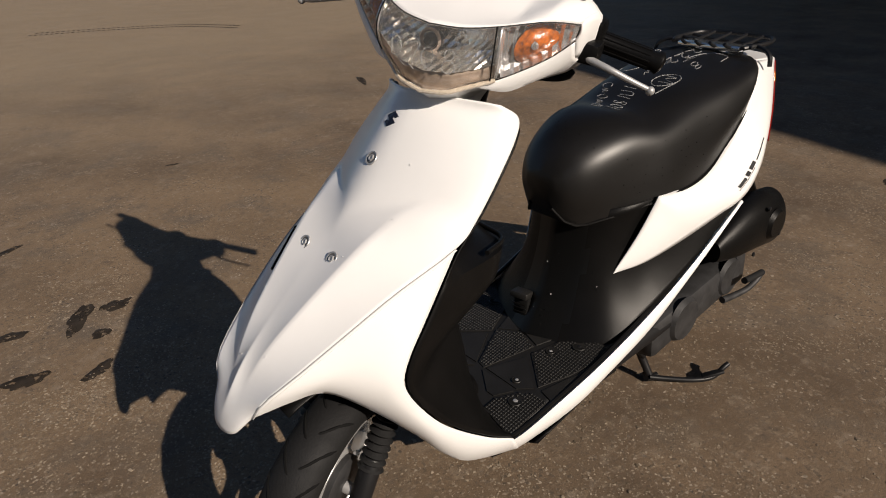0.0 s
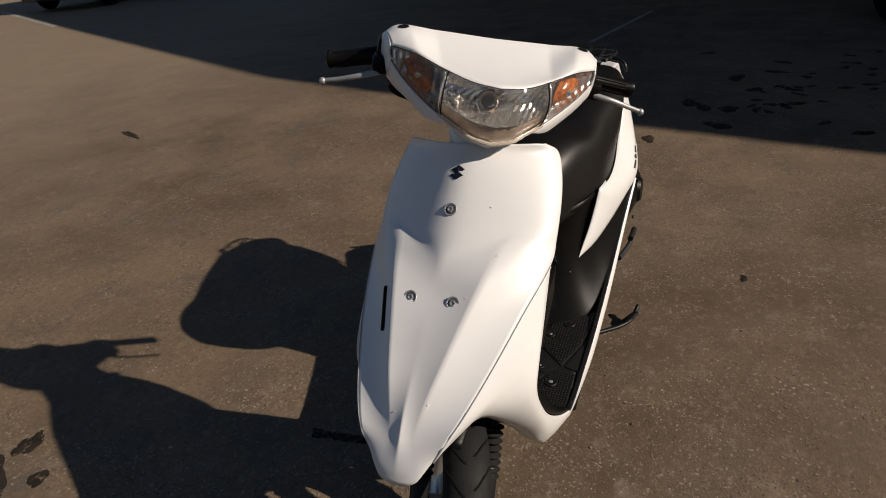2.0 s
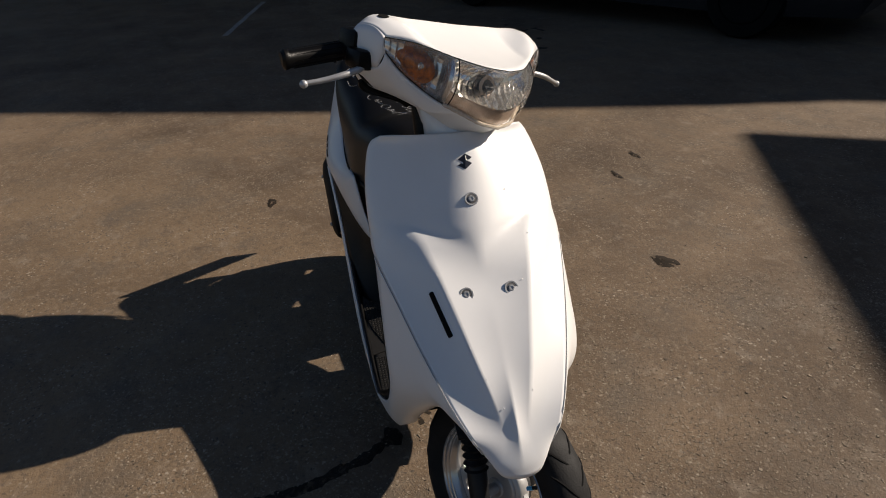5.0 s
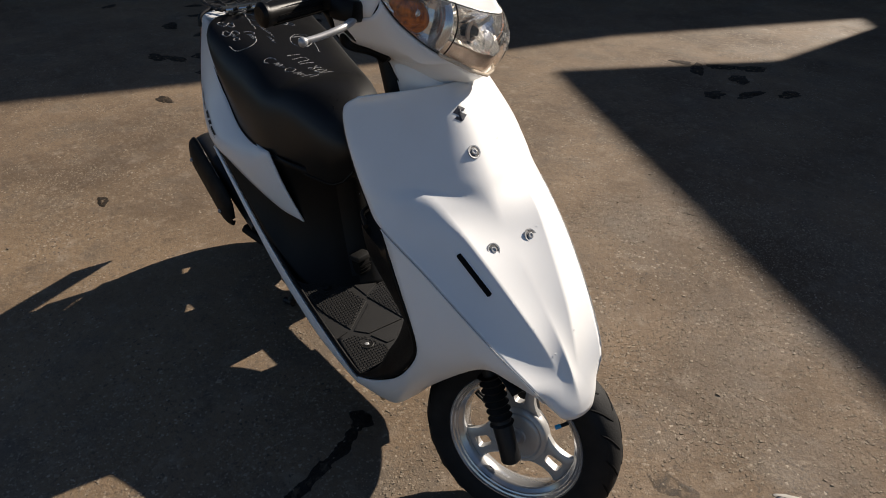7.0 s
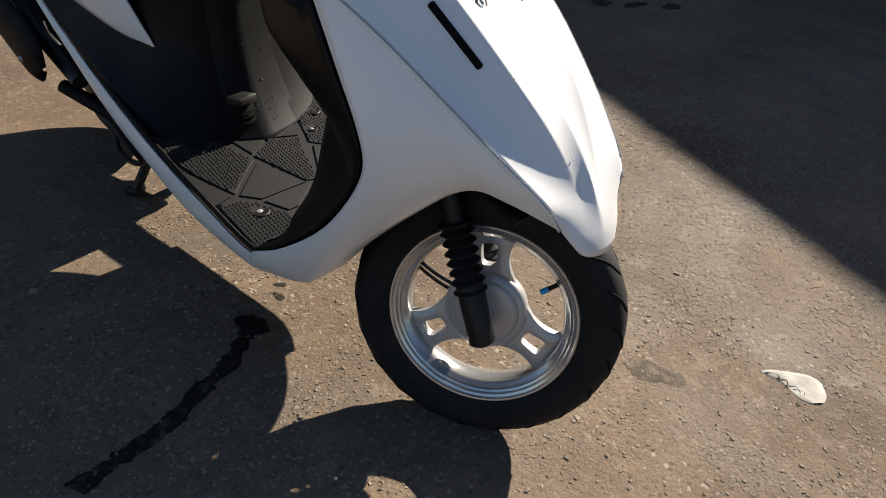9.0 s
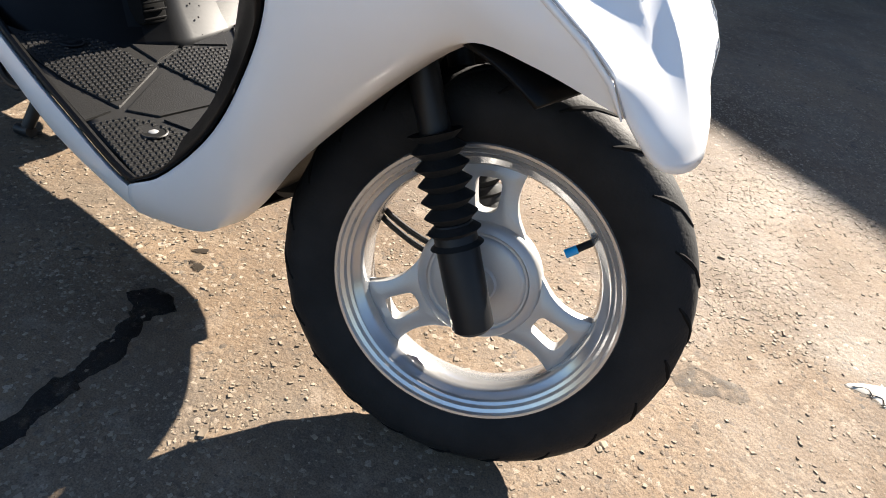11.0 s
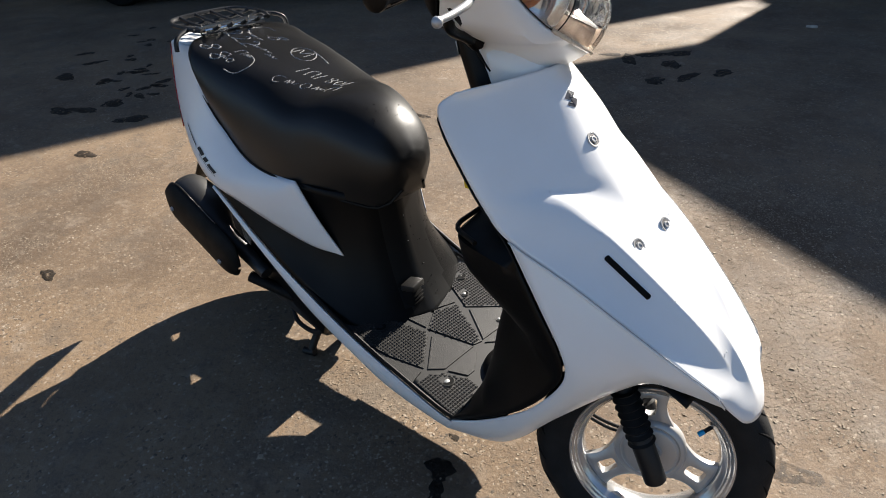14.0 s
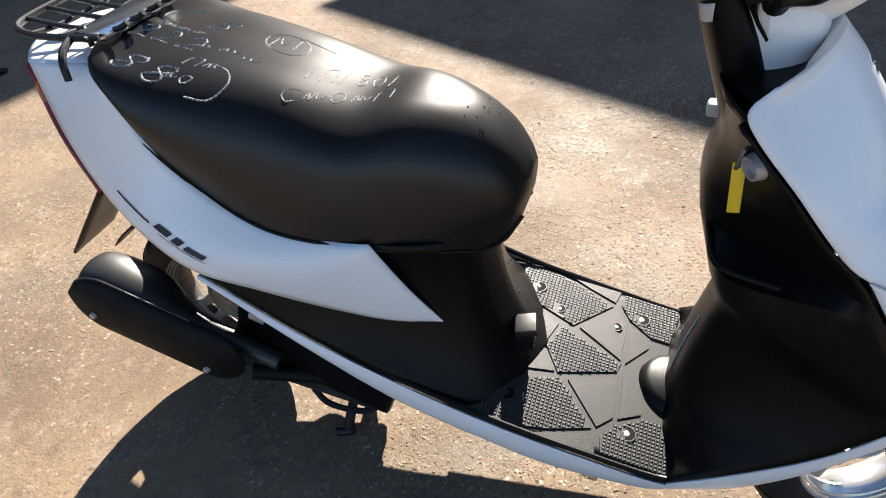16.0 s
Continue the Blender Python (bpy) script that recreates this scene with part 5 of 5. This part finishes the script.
shield = part("heat_shield", sheet(shield_rows), MUFFLER, muffler, "black bowed heat shield", solid=0.003)
part("shield_edge", tube([r[-1] + Vector((0, -0.001, 0.0005)) for r in shield_rows[15:25]], 0.0007, 6), DULL, shield, "thin bright edge of the shield")
for at, up in ((-0.004, -0.006), (0.200, -0.014)):
    p = shield_at + EX * at + EUP * up + Vector((0, 0.0015, 0))
    part("shield_bolt", placed(turned([(0.0, 0.007), (0.0050, 0.006), (0.0065, 0.0)], axis="z", n=12), facing(p, (0, -1, 0.1))), ALU, shield, "bright bolt")
# added plate that makes the gap beside the muffler dark
part("gap_filler", block((0.30, 0.020, 0.165), (0.215, -0.118, 0.258), 0.008, (0, 20, 0)), BLACKP, scooter, "black plate added for the dark gap between muffler and body")
part("guard_bracket", block((0.026, 0.004, 0.012), (0.155, -0.165, 0.372), 0.001, (0, 22, 0)), ALU, scooter, "bare metal bracket end")
part("exhaust_pipe", tube([(0.36, -0.02, 0.20), (0.30, -0.09, 0.17), (0.20, -0.12, 0.19), (0.10, -0.160, 0.219)], 0.014, 12, 18), MUFFLER, scooter, "black exhaust pipe")
# engine and drive case
engine = part("engine", block((0.43, 0.075, 0.105), (0.080, 0.105, 0.188), 0.022, (0, 8, 0)), ENGINE, scooter, "grey engine and belt drive case")
part("drive_cover", placed(turned([(0.0, 0.012), (0.050, 0.012), (0.058, 0.0)], axis="y", n=30), pose(0.17, 0.140, 0.178)), ENGINE, engine, "round cover on the drive case")
part("drive_cover", placed(turned([(0.0, 0.010), (0.046, 0.010), (0.054, 0.0)], axis="y", n=30), pose(-0.035, 0.138, 0.215)), ENGINE, engine)
part("cylinder", block((0.16, 0.15, 0.13), (0.27, -0.01, 0.215), 0.02, (0, 10, 0)), ENGINE, engine, "dark engine cylinder block")
part("crankcase", block((0.24, 0.17, 0.14), (0.215, -0.035, 0.185), 0.03, (0, 8, 0)), ENGINE, engine, "dark crankcase under the body")
kick = part("kick_lever", tube([(0.0, 0.152, 0.165), (-0.05, 0.160, 0.163), (-0.10, 0.170, 0.170), (-0.145, 0.174, 0.192), (-0.148, 0.174, 0.200)], (0.009, 0.007), 10, 16), ENGINE, scooter, "dark kick start lever, folded in")
part("kick_pedal", tube([(-0.148, 0.176, 0.200), (-0.10, 0.178, 0.207), (-0.045, 0.178, 0.215)], 0.0085, 12), RUBBER, kick, "black pedal rubber")
air = part("air_filter", placed(sheet([[Vector((x, 0.125 + 0.048 * k * math.cos(a), z + 0.075 * k * math.sin(a))) for a in np.linspace(0, 2 * math.pi, 24, endpoint=False)] for x, z, k in ((0.06, 0.315, 0.35), (0.02, 0.325, 0.62), (-0.04, 0.338, 0.90), (-0.12, 0.345, 1.06), (-0.195, 0.335, 1.06), (-0.228, 0.325, 0.72))], closed=True, caps=True), pose(0, 0.01, 0)), BLACKP, scooter, "black air filter box")
part("air_lid", placed(turned([(0.0, 0.010), (0.034, 0.010), (0.042, 0.0)], axis="y", n=24), pose(-0.14, 0.182, 0.345)), BLACKP, air)
for x, z in ((-0.10, 0.395), (-0.19, 0.30), (-0.06, 0.285)):
    part("screw", placed(turned([(0.0, 0.004), (0.005, 0.004), (0.006, 0.0)], axis="y", n=10), pose(x, 0.178, z)), STEEL, air)
part("shock_absorber", tube([(-0.05, 0.07, 0.24), (-0.01, 0.07, 0.52)], 0.020, 14), STEEL, scooter, "black rear shock absorber")
part("frame_tube", tube([(0.80, 0, 0.17), (0.60, 0, 0.165), (0.42, 0, 0.185), (0.25, 0, 0.30)], 0.022, 14, 20), STEEL, scooter, "black frame tube below the floor")
part("belly_pan", sheet([[Vector((x, y, 0.148 - 0.06 * (x - 0.45) + 0.8 * max(0, abs(y - 0.025) - 0.09) ** 2 + 2.0 * max(0, x - 0.70) ** 2)) for y in np.linspace(-0.085, 0.135, 9)] for x in np.linspace(0.42, 0.80, 13)]), BLACKP, scooter, "black plastic belly pan", solid=0.004)
part("frame_rail", tube([(0.18, 0.118, 0.190), (0.24, 0.12, 0.186), (0.36, 0.12, 0.180), (0.46, 0.12, 0.172)], 0.024, 14, 14), STEEL, scooter, "black lower frame rail")
part("side_skirt", sheet([[Vector((x, 0.128 + 0.045 * v, 0.150 - 0.06 * (x - 0.45) + (keyed([(0.42, 0.250), (0.512, 0.215), (0.62, 0.183), (0.72, 0.160)], x) - 0.150 + 0.06 * (x - 0.45)) * v)) for v in np.linspace(0, 1, 5)] for x in np.linspace(0.42, 0.72, 9)]), BLACKP, scooter, "black lower side skirt", solid=0.003)
# centre stand, down
stand = part("centre_stand", tube([(0.255, -0.085, 0.135), (0.255, 0.085, 0.135)], 0.011, 12), STEEL, scooter, "black steel centre stand")
for sgn in (1, -1):
    part("stand_leg", tube([(0.255, 0.065 * sgn, 0.135), (0.230, 0.080 * sgn, 0.07), (0.222, 0.105 * sgn, 0.020)], 0.010, 12, 12), STEEL, stand)
    part("stand_foot", tube([(0.232, 0.104 * sgn, 0.014), (0.218, 0.108 * sgn, 0.010), (0.200, 0.114 * sgn, 0.010)], 0.0095, 12), STEEL, stand)
part("stand_arm", tube([(0.230, 0.112, 0.020), (0.205, 0.135, 0.016), (0.150, 0.190, 0.014), (0.110, 0.215, 0.018), (0.085, 0.225, 0.040), (0.072, 0.228, 0.045)], 0.0065, 10, 24), STEEL, stand)
part("stand_pad", block((0.055, 0.020, 0.008), (0.112, 0.212, 0.026), 0.003, (8, 18, -40)), STEEL, stand)
part("stand_spring", tube([(0.30, 0.09, 0.15), (0.235, 0.09, 0.075)], 0.008, 10), STEEL, stand)
part("stand_bracket", tube([(0.17, -0.105, 0.125), (0.20, -0.115, 0.105), (0.29, -0.115, 0.115), (0.31, -0.10, 0.14)], 0.006, 8, 14), STEEL, stand)

# ---------- things on the ground ----------
def blotch(name, x, y, rx, ry, turn, material, label, category, h=0.001, seed=0, group=""):
    """A flat patch with an uneven outline."""
    rnd = random.Random(seed)
    ph = [rnd.uniform(0, 6.28) for _ in range(4)]
    bm = bmesh.new()
    m = pose(x, y, 0, 0, 0, turn)
    n = 36
    ring = []
    for k in range(n):
        a = 2 * math.pi * k / n
        r = 1 + 0.16 * math.sin(2 * a + ph[0]) + 0.12 * math.sin(3 * a + ph[1]) + 0.08 * math.sin(5 * a + ph[2]) + 0.06 * math.sin(9 * a + ph[3])
        ring.append((r * math.cos(a), r * math.sin(a)))
    low = [bm.verts.new(m @ Vector((u * rx * 1.06, v * ry * 1.06, 0.0004))) for u, v in ring]
    top = [bm.verts.new(m @ Vector((u * rx, v * ry, h))) for u, v in ring]
    c = bm.verts.new(m @ Vector((0, 0, h)))
    for k in range(n):
        j = (k + 1) % n
        bm.faces.new((low[k], low[j], top[j], top[k]))
        bm.faces.new((top[k], top[j], c))
    return tagged(link(name, bm, material), label, category, group)


STAINS = [
    (0.143, 0.923, 0.050, 0.030, 20), (-0.60, 1.107, 0.040, 0.016, 0), (-0.80, 1.30, 0.045, 0.016, 0), (-0.26, 0.53, 0.02, 0.012, 0),
    (1.222, -1.20, 0.075, 0.030, 60), (1.114, -1.21, 0.045, 0.028, 20), (1.193, -1.072, 0.030, 0.020, 0), (1.41, -1.232, 0.05, 0.025, 0), (1.295, -1.885, 0.045, 0.018, 30),
    (0.495, -2.432, 0.03, 0.012, 0), (-1.266, -3.361, 0.14, 0.025, 70), (1.249, -0.89, 0.045, 0.020, 40), (1.407, -0.97, 0.05, 0.03, 0),
    (0.682, -0.066, 0.011, 0.008, 0), (0.655, -0.045, 0.010, 0.006, 40), (-1.69, 0.04, 0.06, 0.03, 0), (-0.743, -0.431, 0.035, 0.02, 0),
]
for i, (x, y, rx, ry, a) in enumerate(STAINS):
    blotch("oil_spot", x, y, rx, ry, a, DAMP, "small dark oil spot on the asphalt", "stain", seed=i, group="dark spots on the yard")
DRIPS = [(-0.62, 2.711), (-0.431, 2.831), (-0.313, 2.94), (0.051, 2.724), (-0.066, 2.557), (-0.172, 2.405), (-0.242, 2.722), (-0.486, 2.682), (-3.952, 0.229), (-3.116, 0.456), (-2.795, 0.57), (-2.439, 0.189), (-2.35, 0.275), (-2.319, 0.425), (-1.978, 0.379), (-3.615, 0.768), (-3.307, 0.705)]
for i, (x, y) in enumerate(DRIPS):
    blotch("damp_spot", x, y, 0.055 + 0.05 * ((i * 7) % 5) / 5, 0.035 + 0.02 * ((i * 3) % 4) / 4, 40 + 13 * i, DAMP, "damp dark drip mark on shaded asphalt", "stain", seed=40 + i, group="drip marks in the shade")
drip_rng = random.Random(11)
for i in range(54):
    u, v = drip_rng.random(), drip_rng.random()
    x, y = -2.45 - 1.9 * u + 0.6 * v, 0.45 + 1.0 * u + 0.6 * v
    blotch("damp_spot", x, y, drip_rng.uniform(0.022, 0.055), drip_rng.uniform(0.016, 0.032), drip_rng.uniform(0, 180), DAMP, "damp dark drip mark on shaded asphalt", "stain", seed=200 + i, group="drip marks in the shade")
# the wet trickle that runs out from below the floor
rows = []
for i, p in enumerate(spline([(0.702, -0.126, 0), (0.743, -0.185, 0), (0.769, -0.223, 0), (0.788, -0.282, 0), (0.812, -0.336, 0), (0.823, -0.384, 0), (0.828, -0.434, 0), (0.835, -0.487, 0)], 70)):
    w = 0.013 + 0.009 * noise.noise(Vector((i * 0.17, 0, 0))) + 0.007 * noise.noise(Vector((i * 0.61, 4, 0))) + 0.016 * max(0, 1 - abs(i - 4) / 6) - 0.008 * max(0, 1 - i / 3)
    rows.append([p + Vector((w * u, 0.45 * w * u + 0.003 * noise.noise(Vector((i * 0.5, u * 3, 9))), 0.0004 if abs(u) > 0.95 else 0.001)) for u in (-1, -0.9, 0, 0.9, 1)])
tagged(link("wet_trickle", sheet(rows), SOAK), "dark wet trickle running over the asphalt", "stain")
def bent_scrap(name, half, z, material, label, category):
    """A flat crescent scrap lying on the yard."""
    rows = []
    for i, p in enumerate(spline([(1.389, 0.477, 0), (1.436, 0.499, 0), (1.481, 0.466, 0)], 20)):
        w = half * math.sin(math.pi * min(1, max(0.03, (i + 0.4) / 20.8))) ** 0.4 * (1 + 0.10 * noise.noise(Vector((i * 0.6, 2, 0))))
        side = Vector((0.62, 0.78, 0)) * w
        rows.append([p + side * u + Vector((0, 0, z * (1 - abs(u) ** 6) + 0.0004)) for u in np.linspace(-1, 1, 9)])
    return tagged(link(name, sheet(rows), material), label, category)


scrap = bent_scrap("paper_scrap", 0.037, 0.002, PAPER, "flattened dusty white scrap on the asphalt", "litter")
for u, v in ((0.15, 0.8), (0.35, 0.5), (0.55, 0.85), (0.7, 0.3)):
    mid_way = Vector((1.389, 0.477, 0.0022)).lerp(Vector((1.481, 0.466, 0.0022)), u)
    part("crease", tube([mid_way + Vector((-0.014, -0.010 * v, 0)), mid_way + Vector((0.002, 0.004, 0)), mid_way + Vector((0.014 * v, -0.006, 0))], 0.0006, 5, 8), DAMP, scrap)
bent_scrap("dark_edge_stain", 0.041, 0.0006, STAIN, "dark dirty ring round a paper scrap", "stain")
blotch("pale_stain", 1.250, 0.308, 0.046, 0.026, 15, STAIN, "old greyish stain on the asphalt", "stain", 0.0008, 91)
blotch("white_pebble", 0.10, 3.95, 0.03, 0.018, 0, PAPER, "small white scrap on the shaded asphalt", "litter", 0.012, 93)


def paint_line(a, b, w):
    a, b = Vector((*a, 0)), Vector((*b, 0))
    d = (b - a).normalized()
    side = Vector((-d.y, d.x, 0)) * w / 2
    bm = bmesh.new()
    n = 12
    rows = [[a.lerp(b, i / n) + side * (1 + 0.15 * math.sin(i * 2.1)) + Vector((0, 0, 0.003)), a.lerp(b, i / n) - side * (1 + 0.15 * math.sin(i * 1.7)) + Vector((0, 0, 0.003))] for i in range(n + 1)]
    bm.free()
    return tagged(link("painted_line", sheet(rows), PALE, smooth=False), "worn white painted line on the yard", "road marking", kind="structure")


paint_line((-4.46, -0.83), (-6.3, -0.50), 0.05)
paint_line((-8.8, -15.4), (-6.3, -10.47), 0.10)

# loose grit on the yard
rng = np.random.default_rng(5)
base = np.array([(x, y, z) for z in (-0.3, 1) for x, y in ((-1, -1), (1, -1), (1, 1), (-1, 1))], float)
base[4:, :2] *= 0.85
quads = [(4, 5, 6, 7), (0, 1, 5, 4), (1, 2, 6, 5), (2, 3, 7, 6), (3, 0, 4, 7)]
verts, faces = [], []
while len(verts) < 8 * 120000:
    x, y = (rng.uniform(-2.6, 2.3), rng.uniform(-2.2, 3.2)) if rng.random() < 0.5 else (rng.uniform(0.3, 2.2), rng.uniform(-0.9, 1.6))
    dens = noise.noise(Vector((x * 2.2, y * 2.2, 3.1))) + 0.6 * noise.noise(Vector((x * 7, y * 7, 1.0)))
    if dens < rng.uniform(-0.55, 0.55):
        continue
    r = 0.0007 + 0.0021 * rng.random() ** 3 + (0.0030 * rng.random() ** 2 if rng.random() < 0.03 else 0)
    k = len(verts)
    q = base * (1 + rng.uniform(-0.45, 0.45, (8, 3))) * (r, r * rng.uniform(0.5, 0.9), r * rng.uniform(0.22, 0.50))
    a = rng.uniform(0, 6.28)
    c, s = math.cos(a), math.sin(a)
    verts += [(x + u * c - v * s, y + u * s + v * c, w) for u, v, w in q]
    faces += [tuple(i + k for i in f) for f in quads]
while len(verts) < 8 * 142000:  # crumbs where the surface has broken up
    x, y = rng.uniform(-1.6, 2.1), rng.uniform(-1.6, 2.2)
    if noise.noise(Vector((x * 1.7, y * 1.7, 7.3))) + 0.5 * noise.noise(Vector((x * 6, y * 6, 2.0))) < 0.24 + 0.12 * rng.random():
        continue
    r = 0.0010 + 0.0018 * rng.random() ** 2
    k = len(verts)
    q = base * (1 + rng.uniform(-0.5, 0.5, (8, 3))) * (r, r * rng.uniform(0.6, 1.0), r * rng.uniform(0.25, 0.50))
    a = rng.uniform(0, 6.28)
    c, s = math.cos(a), math.sin(a)
    verts += [(x + u * c - v * s, y + u * s + v * c, w) for u, v, w in q]
    faces += [tuple(i + k for i in f) for f in quads]
me = bpy.data.meshes.new("grit")
me.from_pydata(verts, [], faces)
me.materials.append(STONE)
tagged(new("grit", me), "loose sandy grit scattered on the asphalt", "gravel", kind="stuff")


# ---------- parked vehicles at the far side ----------
def parked_van(x, y, turn, label):
    root = tagged(new("parked_van"), label, "van")
    root.matrix_world = pose(x, y, 0, 0, 0, turn)
    rows = []
    for u, z0, z1, w in ((-2.2, 0.45, 1.0, 0.78), (-2.1, 0.20, 1.85, 0.85), (0.9, 0.18, 1.9, 0.87), (1.5, 0.18, 1.25, 0.87), (2.2, 0.22, 1.0, 0.80), (2.3, 0.45, 0.8, 0.72)):
        rows.append([Vector((u, w * a, z0 + (z1 - z0) * b)) for a, b in ((-0.95, 0), (-1, 0.15), (-1, 0.55), (-0.86, 1), (0.86, 1), (1, 0.55), (1, 0.15), (0.95, 0))])
    part("body", sheet(rows, closed=True, caps=True), CARPAINT, root, "dark van body", angle=30)
    for u in (-1.4, 1.4):
        for s in (-1, 1):
            w = part("wheel", placed(turned([(0.0, -0.08), (0.19, -0.08), (0.20, -0.10), (0.29, -0.09), (0.31, -0.05), (0.31, 0.05), (0.29, 0.09), (0.20, 0.10), (0.0, 0.08)], n=32), pose(u, 0.80 * s, 0.31)), GAP, root, "black wheel")
            part("hub_cap", placed(turned([(0.0, -0.012 * s), (0.10, 0.0), (0.185, 0.01 * s)], n=24), pose(u, 0.89 * s, 0.31)), GAP, w)
    return root


# old tyre tread printed on the far ground
verts, faces = [], []
for i, p in enumerate(spline([(-0.01, -8.27, 0), (-0.81, -8.0, 0), (-1.54, -7.57, 0), (-1.92, -6.96, 0)], 44)):
    for u in (-0.05, 0.05):
        k = len(verts)
        q = p + Vector((u, u * 1.6, 0))
        verts += [(q.x + sx * 0.016, q.y + sy * 0.035, 0.002) for sx, sy in ((-1, -1), (1, -0.6), (1, 1), (-1, 0.6))]
        faces.append((k, k + 1, k + 2, k + 3))
me = bpy.data.meshes.new("tyre_print")
me.from_pydata(verts, [], faces)
me.materials.append(DAMP)
tagged(new("tyre_print", me), "faint dark tyre print on the lit asphalt", "stain", kind="stuff")

parked_van(-6.8, -17.0, 12, "dark parked van at the far end of the yard")
parked_van(-10.6, -13.6, 12, "dark parked van standing in the shade")
parked_van(2.15, 5.95, 0, "dark parked van beside the shaded ground")
parked_van(-4.5, 3.2, 35, "dark parked van beyond the lit strip")
